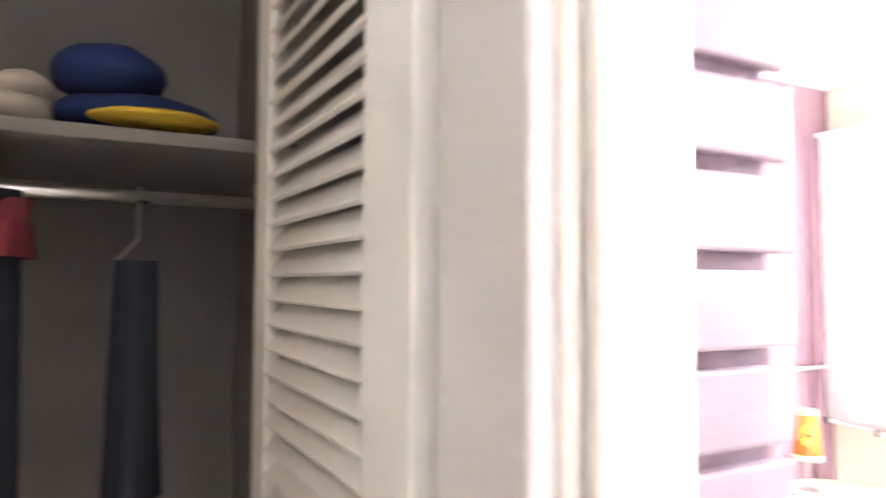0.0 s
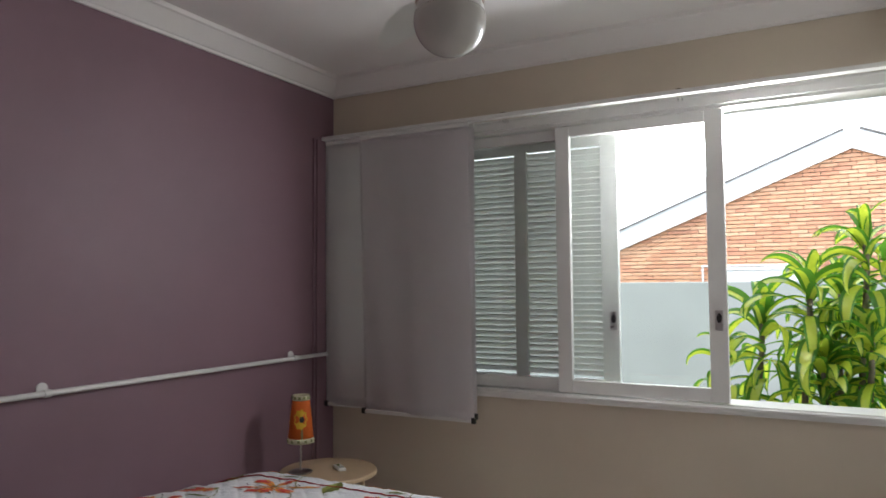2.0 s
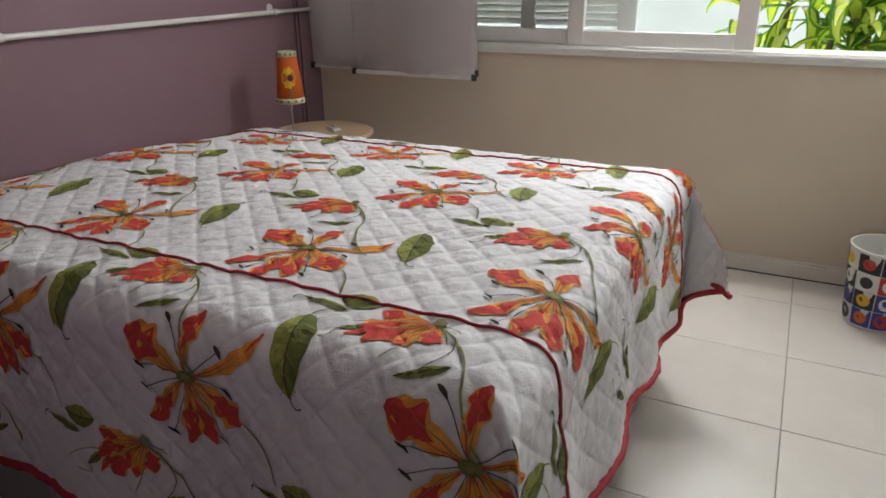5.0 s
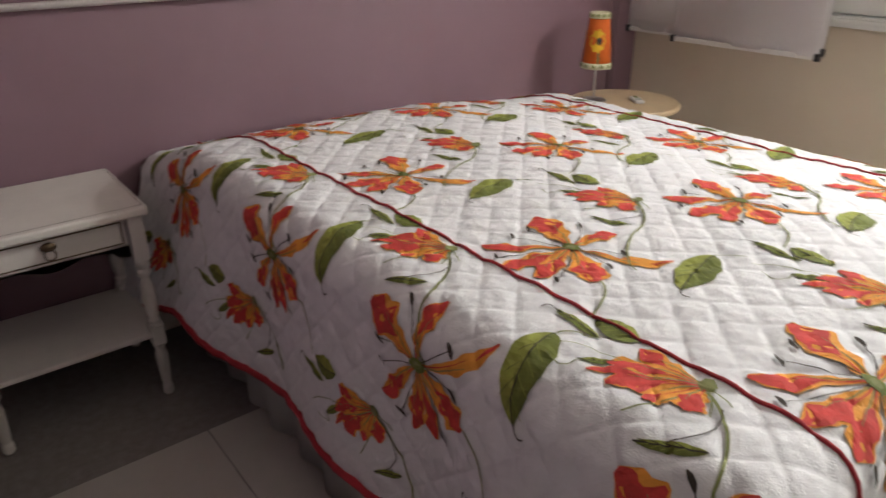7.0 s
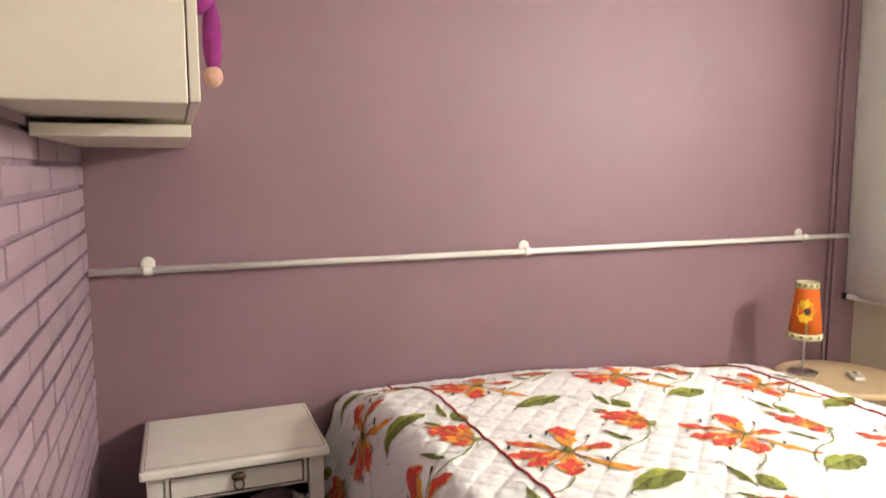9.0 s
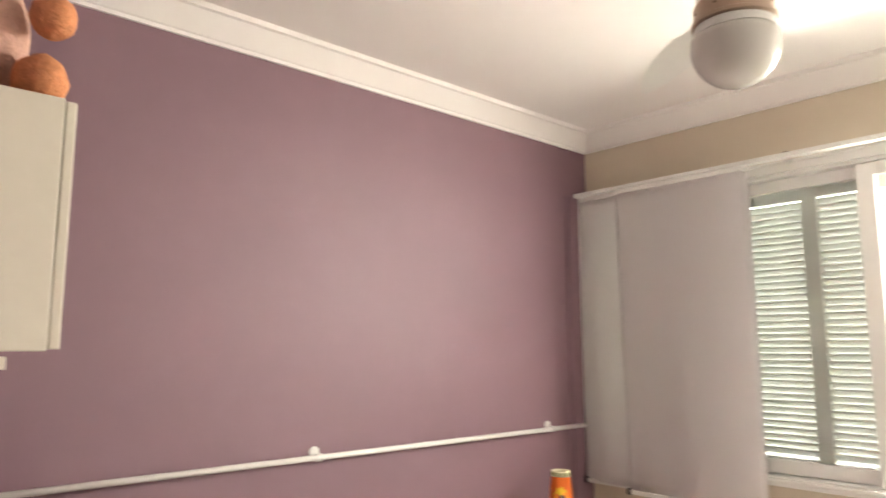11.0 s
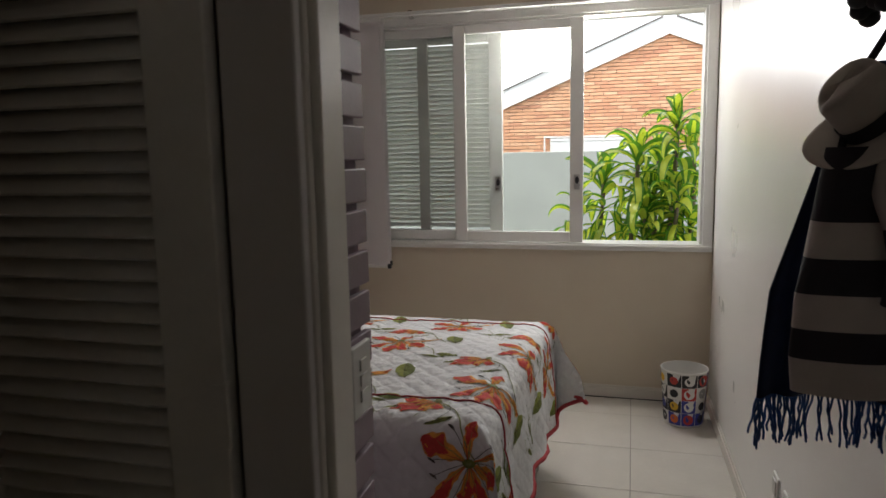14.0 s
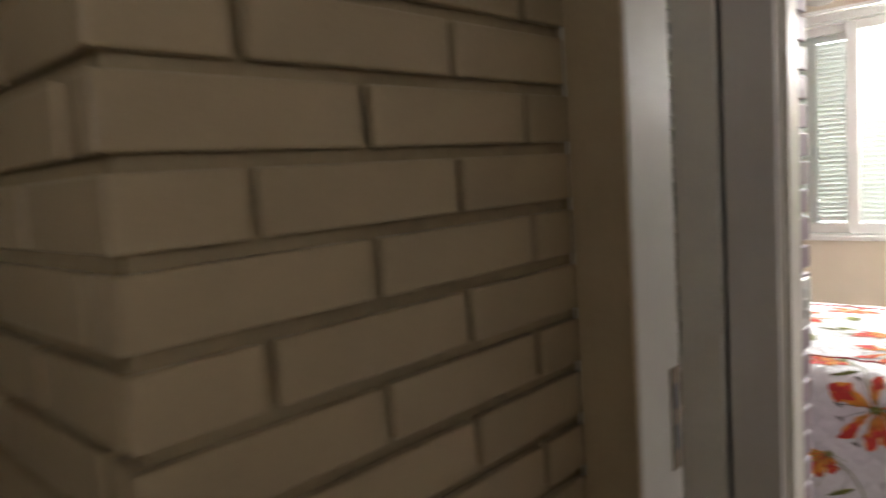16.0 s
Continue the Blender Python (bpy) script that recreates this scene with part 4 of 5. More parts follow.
for k in range(8):
    a = 2 * math.pi * k / 8
    bm = bmesh.new()
    lathe(bm, [(0.0, 0.0), (0.0025, 0.0), (0.0025, 0.003), (0.0, 0.003)], segs=8, m=Matrix.Rotation(a, 4, "Z") @ Matrix.Translation((0.0745, 0, -0.402)) @ Matrix.Rotation(radians(90), 4, "Y"))
    part("screw", bm, BRONZE, fan)
bm = bmesh.new()
lathe(bm, [(0.066, -0.4295), (0.076, -0.432), (0.079, -0.441), (0.079, -0.451)], segs=36)
part("fitter_ring", bm, WHITE, fan)
bm = bmesh.new()
lathe(bm, [(0.078, -0.4515)] + [(0.084 * math.cos(a), -0.474 - 0.09 * math.sin(a)) for a in (-0.2 + i * (math.pi / 2 + 0.2) / 16 for i in range(16))] + [(0.0, -0.564)], segs=40)
part("globe", bm, GLOBE, fan, "frosted glass globe", smooth=True)
for ang in (141, 261, 21):
    bm = bmesh.new()
    out = [(0.086, 0.018), (0.16, 0.028), (0.2, 0.045), (0.32, 0.05), (0.44, 0.035), (0.52, 0.012), (0.535, 0.0)]
    poly = out + [(x, -y) for x, y in reversed(out[:-1])]
    f = bm.faces.new([bm.verts.new((x, y, 0.0)) for x, y in poly])
    bmesh.ops.solidify(bm, geom=[f], thickness=0.005)
    bmesh.ops.transform(bm, matrix=Matrix.Translation((0, 0, -0.365)) @ Matrix.Rotation(radians(ang), 4, "Z") @ Matrix.Rotation(radians(5), 4, "X"), verts=bm.verts)
    part("blade", bm, WHITE, fan)

for ob in fan.children:
    ob.data.transform(Matrix.Diagonal((1.14, 1.14, 1.062, 1)))

# ---- wall cabinet and shelf over the nightstand ----
cabinet = thing("wall_cabinet", (0.002, -3.150, 1.48), "cream laminate wall cabinet on the purple brick wall", "wall cabinet")
boxes("body", [((0.0, 0.0, 0.0), (1.146, 0.272, 0.39))], SHELFW, cabinet, bevel=0.002)
boxes("door", [((0.003, 0.2745, 0.003), (0.571, 0.29, 0.387))], SHELFW, cabinet, bevel=0.002)
boxes("door", [((0.575, 0.2745, 0.003), (1.143, 0.29, 0.387))], SHELFW, cabinet, bevel=0.002)
bm = bmesh.new()
lathe(bm, [(0.0, 0.0), (0.007, 0.0), (0.007, 0.0008), (0.0, 0.0008)], segs=16, m=Matrix.Translation((1.146, 0.22, 0.028)) @ Matrix.Rotation(radians(90), 4, "Y"))
part("cover_cap", bm, SHELFW, cabinet)
upright = boxes("upright_panel", [((0.84, -3.143, 1.8705), (0.858, -2.918, 2.38))], SHELFW, None, "cream upright board standing on the wall cabinet", 0.002)
tagged(upright, category="board")
lowshelf = boxes("wall_shelf", [((0.002, -3.148, 1.444), (0.80, -2.868, 1.468))], SHELFW, None, "thin cream laminate wall shelf under the cabinet", 0.002)
tagged(lowshelf, category="shelf")


def blob(name, parts, material_list, at, label, category):
    bm = bmesh.new()
    for (x, y, z), (a, b, c), mi in parts:
        g = bmesh.ops.create_icosphere(bm, subdivisions=3, radius=1.0)
        for v in g["verts"]:
            n = noise.noise(v.co * 2.2 + Vector((x, y, z)) * 9) * 0.08
            v.co = Vector((v.co.x * a * (1 + n) + x, v.co.y * b * (1 + n) + y, v.co.z * c * (1 + n) + z))
            for f in v.link_faces:
                f.material_index = mi
    ob = part(name, bm, material_list, None, label, smooth=True)
    ob.location = at
    return tagged(ob, category=category)


blob("plush_toy", [((0, 0, 0.13), (0.075, 0.07, 0.115), 0), ((0.085, -0.03, 0.045), (0.05, 0.04, 0.043), 1), ((0.08, 0.075, 0.045), (0.055, 0.042, 0.043), 1), ((0.09, 0.085, 0.155), (0.042, 0.036, 0.036), 1), ((0.09, -0.06, 0.17), (0.042, 0.036, 0.036), 1), ((0, 0, 0.29), (0.07, 0.07, 0.07), 0)], [PLUSH, PLUSH_O], (0.985, -2.975, 1.8705), "pink plush toy with orange feet sitting on the wall cabinet", "plush toy")
blob("hanging_plush", [((0, 0, 0.0), (0.022, 0.022, 0.026), 1), ((0, 0, 0.09), (0.023, 0.022, 0.09), 0), ((0, -0.025, 0.2), (0.045, 0.035, 0.06), 0)], [MAGENTA, PLUSH], (0.50, -2.806, 1.60), "purple plush toy with a pink foot hanging from the cabinet", "plush toy")

# ---- closet front, post, louvred door ----
post = boxes("trim_post", [((1.973, -3.333, 0.0), (2.022, -3.2605, CEIL_Z))], TRIM, None, "white painted post at the end of the brick wall", 0.004, kind="structure")
boxes("trim_post_bead", [((1.990, -3.351, 0.0), (2.012, -3.3335, CEIL_Z))], TRIM, None, "rounded bead beside the post", 0.006, kind="structure")
panel = boxes("trim_closet_panel", [((1.903, -3.370, 0.0), (2.008, -3.3515, CEIL_Z))], DOORM, None, "narrow white painted closet side panel", 0.003, kind="structure")
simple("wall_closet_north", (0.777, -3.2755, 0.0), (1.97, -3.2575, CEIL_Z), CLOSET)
closet_door = thing("closet_door", (1.893, -3.37, 0.03), "white painted louvred closet door standing open", "closet door")
CH_ = 2.2
boxes("stile", [((-0.094, -0.014, 0), (0.0, 0.014, CH_))], OLDWHITE, closet_door, bevel=0.003)
boxes("stile", [((-0.46, -0.014, 0), (-0.398, 0.014, CH_))], OLDWHITE, closet_door, bevel=0.003)
for z in (0.0, 1.99):
    boxes("rail", [((-0.397, -0.013, z), (-0.095, 0.013, z + 0.2))], OLDWHITE, closet_door, bevel=0.003)
slat = None
z = 0.222
while z < 1.97:
    if slat is None:
        bm = bmesh.new()
        box(bm, (-0.151, -0.019, -0.003), (0.151, 0.019, 0.003), 0.0012, m=Matrix.Rotation(radians(52), 4, "X"))
        slat = part("slat", bm, OLDWHITE, closet_door)
    else:
        slat = slat.copy()
        scene.collection.objects.link(slat)
    slat.location = (-0.246, 0, z)
    z += 0.029
for z in (0.25, 1.06, 1.9):
    bm = bmesh.new()
    tube(bm, [(0.004, -0.0175, z), (0.004, -0.0175, z + 0.09)], 0.0035, 8)
    box(bm, (-0.02, -0.0165, z + 0.005), (0.0, -0.0145, z + 0.085), 0.0005)
    part("hinge", bm, OLDWHITE, closet_door, "painted hinge")

simple("wall_closet_front", (1.377, -4.10, 2.28), (1.43, -3.285, CEIL_Z), OLDWHITE)
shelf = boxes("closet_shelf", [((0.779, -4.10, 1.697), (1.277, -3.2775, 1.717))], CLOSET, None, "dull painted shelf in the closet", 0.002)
tagged(shelf, category="shelf")
rod = thing("closet_rod", (1.247, -3.685, 1.625), "thin chromed clothes rod in the closet", "clothes rod")
bm = bmesh.new()
tube(bm, [(0, -0.39, 0), (0, 0.4, 0)], 0.009, 12)
part("tube", bm, STEEL, rod, smooth=True)
boxes("socket", [((-0.018, 0.4005, -0.018), (0.018, 0.407, 0.018))], STEEL, rod, bevel=0.003)


def garment(name, x, y0, y1, ztop, zbot, wide, material, label, seed):
    """Cloth hanging in folds from the rod."""
    bm = bmesh.new()

    def fn(u, v):
        a = 2 * math.pi * u
        t = 1 - v
        w = wide * (0.35 + 0.65 * min(1, t * 2.2)) * (1 + 0.08 * math.sin(3 * a + seed) * t)
        d = (y1 - y0) / 2 * (0.75 + 0.25 * t) * (1 + 0.18 * math.sin(5 * a + seed + 2 * t))
        return (w * math.cos(a), d * math.sin(a), (zbot - ztop) * t)
    sheet(bm, fn, 48, 24)
    bmesh.ops.remove_doubles(bm, verts=bm.verts, dist=0.0005)
    ob = part(name, bm, material, None, label, smooth=True)
    ob.location = (x, (y0 + y1) / 2, ztop)
    return tagged(ob, category="garment", group="clothes hanging in the closet")


garment("jacket", 1.247, -3.805, -3.635, 1.623, 0.925, 0.2, DARKCLOTH, "black jacket hanging from the closet rod", 1.0)
garment("shirt", 1.247, -3.685, -3.630, 1.613, 1.535, 0.09, REDCLOTH, "dark red garment hanging from the closet rod", 2.0)
trousers = garment("trousers", 1.247, -3.540, -3.470, 1.535, 1.205, 0.06, DARKCLOTH, "narrow black garment hanging at the side of the closet", 3.0)
bm = bmesh.new()
tube(bm, [(0, -0.03, -0.004), (0, 0, 0.03), (0, 0, 0.075), (0.012, 0, 0.1), (0, 0, 0.103)], 0.0025, 6)
part("hanger_hook", bm, STEEL, trousers)
blob("folded_shirt", [((0, 0.04, 0.035), (0.1, 0.12, 0.035), 0)], [BLUECLOTH], (1.157, -3.545, 1.7175), "folded royal blue shirt on the closet shelf", "clothes")
blob("cap", [((0.02, 0.0, 0.093), (0.09, 0.08, 0.042), 0)], [BLUECLOTH], (1.157, -3.545, 1.7175), "rounded blue cap lying on the folded shirt", "cap")
blob("yellow_cloth", [((0.07, 0.06, 0.022), (0.075, 0.09, 0.012), 0)], [YELLOWCLOTH], (1.157, -3.545, 1.7175), "thin folded yellow cloth sticking out of the blue clothes", "clothes")
blob("folded_cloth", [((0, 0, 0.03), (0.07, 0.05, 0.035), 0), ((0.02, 0.01, 0.06), (0.05, 0.04, 0.025), 0)], [BEIGECLOTH], (1.157, -3.665, 1.7175), "crumpled beige cloth on the closet shelf", "clothes")

# ---- light switch on the brick end ----
switch = thing("light_switch", (2.012, -3.215, 1.137), "white light switch plate on the brick end", "light switch")
boxes("plate", [((-0.003, -0.036, -0.055), (0.006, 0.036, 0.055))], PLASTIC, switch, bevel=0.003)
for z in (-0.024, 0.0, 0.024):
    boxes("rocker", [((0.0062, -0.012, z - 0.009), (0.0095, 0.012, z + 0.009))], PLASTIC, switch, bevel=0.001)

# ---- sockets on the side wall ----
for y, z in ((-1.785, 0.362), (-1.945, 0.37), (-2.09, 0.378)):
    so = thing("wall_socket", (X1 + 0.005, y, z), "white square wall socket plate", "wall socket", "sockets in a row low on the wall")
    boxes("plate", [((-0.008, -0.038, -0.042), (-0.0005, 0.038, 0.042))], PLASTIC, so, bevel=0.003)
    boxes("insert", [((-0.0125, -0.022, -0.026), (-0.0082, 0.022, 0.026))], STEEL, so, bevel=0.002)

# ---- bedroom door frame and open door ----
door_frame = thing("door_frame", (0, 0, 0), "white painted door frame", kind="structure")
boxes("jamb", [((2.0485, -4.2065, 0.0), (2.128, -4.105, 2.09))], TRIM, door_frame, bevel=0.003)
boxes("jamb", [((2.846, -4.2065, 0.0), (2.879, -4.105, 2.09))], TRIM, door_frame, bevel=0.003)
boxes("head", [((2.0485, -4.2065, 2.0905), (2.879, -4.105, 2.15))], TRIM, door_frame, bevel=0.003)
boxes("casing", [((2.0575, -4.2145, 0.0), (2.1275, -4.207, 2.15))], BEIGE_BRICK, door_frame, "beige painted casing on the hall side", bevel=0.002)
boxes("strike_plate", [((2.1282, -4.132, 1.11), (2.1295, -4.107, 1.235))], BRONZE, door_frame, "small dark strike plate", 0.0005)
# thin black slabs drawn for the shade inside the strike holes
boxes("strike_hole", [((2.1296, -4.127, 1.135), (2.1302, -4.113, 1.165)), ((2.1296, -4.127, 1.185), (2.1302, -4.113, 1.215))], BLACK, door_frame, bevel=0)
simple("wall_over_door", (2.0485, -4.20, 2.1505), (2.879, -4.11, CEIL_Z), GLOSS)
door = thing("door_1", (2.832, -4.035, 0.008), "grey-white painted bedroom door, open against the side wall", kind="structure")
door.rotation_euler = (0, 0, math.atan2(0.545, -0.098))
boxes("leaf", [((0.0, -0.035, 0.0), (0.562, 0.0, 2.06))], DOORM, door, bevel=0.003)
bm = bmesh.new()
box(bm, (0.51, 0.0005, 1.06), (0.548, 0.004, 1.245), 0.0015)
lathe(bm, [(0.019, 0.0), (0.019, 0.0035)], segs=18, m=Matrix.Translation((0.529, 0.0005, 1.245)) @ Matrix.Rotation(radians(-90), 4, "X"))
lathe(bm, [(0.019, 0.0), (0.019, 0.0035)], segs=18, m=Matrix.Translation((0.529, 0.0005, 1.06)) @ Matrix.Rotation(radians(-90), 4, "X"))
lathe(bm, [(0.011, 0.004), (0.009, 0.024), (0.01, 0.03)], segs=14, m=Matrix.Translation((0.529, 0.0, 1.175)) @ Matrix.Rotation(radians(-90), 4, "X"))
handle = part("door_handle", bm, BRONZE, door, "aged bronze handle plate")
bm = bmesh.new()
lathe(bm, [(0.0, 0.024), (0.012, 0.025), (0.018, 0.032), (0.0215, 0.043), (0.018, 0.054), (0.012, 0.06), (0.0, 0.062)], segs=24, m=Matrix.Translation((0.529, 0.0, 1.172)) @ Matrix.Rotation(radians(-90), 4, "X") @ Matrix.Diagonal((0.8, 1.25, 1, 1)))
part("knob", bm, BRONZE, handle, "oval bronze door knob", smooth=True)
boxes("thumb_turn", [((0.522, 0.0042, 1.10), (0.536, 0.016, 1.125))], BRONZE, handle, bevel=0.003)

# ---- coat hooks with hat, scarf and striped bag ----
rack = thing("coat_rack", (X1 + 0.018, -2.93, 1.685), "dark wooden coat rack with bronze hooks on the side wall", "coat rack")
boxes("board", [((-0.018, -0.22, -0.06), (0.0, 0.22, 0.08))], mat("dark_wood", (0.05, 0.028, 0.02), 0.4, 0.3, 14, 90, 0.3), rack, bevel=0.006)
for y in (-0.15, 0.0, 0.15):
    bm = bmesh.new()
    tube(bm, [(-0.018, y, 0.02), (-0.035, y, 0.0), (-0.055, y, -0.008), (-0.07, y, 0.005), (-0.074, y, 0.025)], 0.005, 8)
    part("hook", bm, STEEL, rack, "curved metal hook")
flowers = []
rf = random.Random(5)
for k in range(26):
    t = k / 25
    flowers.append(((0.02 + 0.12 * t + rf.uniform(-0.015, 0.015), rf.uniform(-0.03, 0.03), 0.12 * t - 0.02 + rf.uniform(-0.018, 0.018)), (0.016, 0.016, 0.016), 0))
blob("black_flower_garland", flowers, [HATB], (2.72, -2.92, 1.69), "black fabric flower garland hanging on the coat rack", "garland")

hat = thing("hat", (2.768, -2.95, 1.52), "cream felt hat with a black ribbon hanging on a coat hook", "hat")
bm = bmesh.new()
HM = Matrix.Rotation(radians(32), 4, "X") @ Matrix.Rotation(radians(-50), 4, "Y") @ Matrix.Diagonal((0.82, 0.82, 0.82, 1))


def brim(u, v):
    a = 2 * math.pi * u
    r = 0.066 + 0.062 * v
    sag = 0.022 * math.cos(2 * a) * v + 0.012 * v
    return (HM @ Vector((r * math.cos(a) * 1.12, r * math.sin(a) * 0.92, sag)))


sheet(bm, brim, 56, 8)
bmesh.ops.remove_doubles(bm, verts=bm.verts, dist=0.0004)
bmesh.ops.solidify(bm, geom=bm.faces[:], thickness=0.003)
part("brim", bm, HATM, hat, smooth=True)
bm = bmesh.new()


def crown(u, v):
    a = 2 * math.pi * u
    r = 0.066 * (1 - 0.22 * v) if v < 0.8 else 0.066 * (1 - 0.22 * v) * math.sqrt(max(0.0, 1 - ((v - 0.8) / 0.2) ** 2) + 0.0001)
    dent = 0.03 * math.exp(-((math.sin(a)) ** 2) * 6) * (1 if v > 0.7 else 0)
    return (HM @ Vector((r * math.cos(a) * 1.12, r * math.sin(a) * 0.92, 0.115 * min(v, 0.9) - dent * max(0, v - 0.7) * 2)))


sheet(bm, crown, 48, 20)
bmesh.ops.remove_doubles(bm, verts=bm.verts, dist=0.0004)
part("crown", bm, HATM, hat, smooth=True)
bm = bmesh.new()
sheet(bm, lambda u, v: HM @ Vector((0.0685 * (1 - 0.05 * v) * math.cos(2 * math.pi * u) * 1.12, 0.0685 * (1 - 0.05 * v) * math.sin(2 * math.pi * u) * 0.92, 0.003 + 0.03 * v)), 48, 2)
part("ribbon", bm, HATB, hat, "black hat ribbon", smooth=True)

scarf = thing("scarf", (2.758, -2.85, 1.58), "navy blue scarf with bright blue fringes hanging from the coat rack", "scarf")
bm = bmesh.new()


def scarf_fn(u, v):
    t = 1 - v
    w = 0.03 + 0.082 * min(1, t * 1.5)
    a = math.pi * (u - 0.5)
    x = -0.035 * t + w * math.sin(a) * 0.98 + 0.006 * math.sin(14 * u + 5 * t)
    y = 0.03 * math.cos(a * 1.0) + 0.010 * math.sin(24 * u + 3 * t) * min(1, t * 2)
    return (x + 0.02, y, -0.585 * t + 0.03)


sheet(bm, scarf_fn, 70, 30)
bmesh.ops.solidify(bm, geom=bm.faces[:], thickness=0.006)
part("cloth", bm, NAVY, scarf, smooth=True)
bm = bmesh.new()
rs = random.Random(8)
for k in range(58):
    u = k / 57
    p = Vector(scarf_fn(u, 0.0))
    L = rs.uniform(0.06, 0.095)
    pts, q = [], p.copy()
    for i in range(7):
        pts.append(q.copy())
        q = q + Vector((rs.uniform(-0.004, 0.004), rs.uniform(-0.004, 0.004), -L / 6))
    tube(bm, pts, 0.0022, 5)
part("fringe", bm, BLUE, scarf, "bright blue knotted fringe", kind="stuff")

bag = thing("striped_bag", (2.735, -2.95, 1.43), "black and off-white striped cloth bag hanging from the coat rack", "bag")
bm = bmesh.new()
EDGES = [0.04, -0.072, -0.13, -0.19, -0.245, -0.297, -0.352]


def bag_fn(u, v):
    a = 2 * math.pi * u
    t = 1 - v
    w = 0.038 + 0.04 * min(1, t * 1.7) - 0.008 * max(0, t - 0.85) * 6
    return Vector((w * math.cos(a) * (1 + 0.06 * math.sin(3 * a + 4 * t)), 0.038 * math.sin(a) * (1 + 0.1 * math.sin(2 * a + 3 * t)), 0.04 - 0.392 * t))


g = sheet(bm, bag_fn, 48, 48)
for f in bm.faces:
    z = f.calc_center_median().z
    k = sum(z < e for e in EDGES)
    f.material_index = (0, 0, 1, 0, 1, 0, 1, 1)[k]
bmesh.ops.remove_doubles(bm, verts=bm.verts, dist=0.0004)
part("body", bm, [STRIPE_B, STRIPE_W], bag, smooth=True)
bm = bmesh.new()
tube(bm, [(0.03, -0.01, 0.03), (0.035, -0.03, -0.03), (0.05, -0.05, -0.08), (0.058, -0.052, -0.14), (0.045, -0.045, -0.2)], 0.018, 10, 0, [0.7, 1, 1.1, 1, 0.6])
for f in bm.faces:
    f.material_index = 1 if f.calc_center_median().z > -0.085 else 0
part("strap", bm, [STRIPE_B, STRIPE_W], bag, "striped cloth strap", smooth=True)
bm = bmesh.new()
tube(bm, [(-0.02, 0, 0.03), (-0.0, 0.01, 0.14), (0.06, 0.02, 0.245)], 0.006, 8)
part("cord", bm, STRIPE_B, bag, "black hanging cord", smooth=True)

# ---- outside: ground, garden wall, neighbour's house ----
simple("ground", (-60, 0.21, -0.4), (60, 120, -0.15), GROUND)
garden_wall = boxes("garden_wall", [((-6.0, 4.0, -0.15), (8.0, 4.15, 1.48))], GARDEN_WALL, None, "grey-green rendered garden wall", 0.01)
tagged(garden_wall, category="garden wall")
house = thing("neighbour_house", (2.9, 7.0, -0.09), "neighbouring orange brick house with a white gable fascia", "house")
SL = 0.408
APEX = 3.30
bm = bmesh.new()
vs = [bm.verts.new(p) for p in ((-7.0, 0.012, 0), (5.0, 0.012, 0), (5.0, 0.012, APEX - 5 * SL), (0, 0.012, APEX), (-7.0, 0.012, max(APEX - 7 * SL, 0.4)))]
f = bm.faces.new(vs)
bmesh.ops.solidify(bm, geom=[f], thickness=-0.25)
part("wall", bm, OUT_MORTAR, house)
verts, faces = [], []
rh = random.Random(2)
LB, HB, JB = 0.20, 0.044, 0.009
row = 0
z = 1.2
while z < APEX - 0.04:
    half = (APEX - z - HB) / SL
    x = -4.2 + (0.104 if row % 2 else 0.0) + rh.uniform(-0.03, 0.03)
    while x < 1.6:
        low = (APEX - z) / SL
        b0, b1 = max(x, -low), min(x + LB, low)
        if b1 - b0 > 0.02:
            d = rh.uniform(0.0, 0.006)
            n0 = len(verts)
            t0, t1 = max(b0, min(-half, b1)), min(b1, max(half, b0))
            for yy in (0.0 - d, 0.0125):
                verts += [(b0, yy, z), (b1, yy, z), (t1, yy, z + HB), (t0, yy, z + HB)]
            faces += [(n0, n0 + 1, n0 + 2, n0 + 3), (n0 + 1, n0 + 5, n0 + 6, n0 + 2), (n0 + 4, n0, n0 + 3, n0 + 7), (n0 + 3, n0 + 2, n0 + 6, n0 + 7), (n0 + 4, n0 + 5, n0 + 1, n0)]
        x += LB + JB
    z += HB + JB
    row += 1
me = bpy.data.meshes.new("bricks")
me.from_pydata(verts, [], faces)
me.materials.append(OUT_BRICK)
bricks_out = new("bricks", me)
bricks_out.parent = house
tagged(bricks_out, "orange facing bricks", kind="stuff")
for s in (-1, 1):
    L = 7.0 if s < 0 else 5.0
    bm = bmesh.new()
    ang = math.atan(SL)
    ln = L / math.cos(ang)
    m = Matrix.Translation((0, 0, APEX)) @ Matrix.Rotation(ang * -s if s < 0 else ang, 4, "Y")
    if s < 0:
        m = Matrix.Translation((0, 0, APEX)) @ Matrix.Rotation(-ang, 4, "Y") 
        box(bm, (-ln, -0.05, -0.03), (0.0, -0.012, 0.228), 0.004, m=m)
        box(bm, (-ln, -0.07, 0.232), (0.0, 1.2, 0.25), 0.0, mi=1, m=m)
    else:
        box(bm, (0.0, -0.05, -0.03), (ln, -0.012, 0.228), 0.004, m=m)
        box(bm, (0.0, -0.07, 0.232), (ln, 1.2, 0.25), 0.0, mi=1, m=m)
    part("roof_edge", bm, [FASCIA, ROOF], house, "white gable fascia under a thin grey roof edge")
nwin = boxes("window", [((-1.75, -0.04, 1.5), (-0.45, -0.005, 1.78))], FASCIA, house, "white framed window head", 0.004)
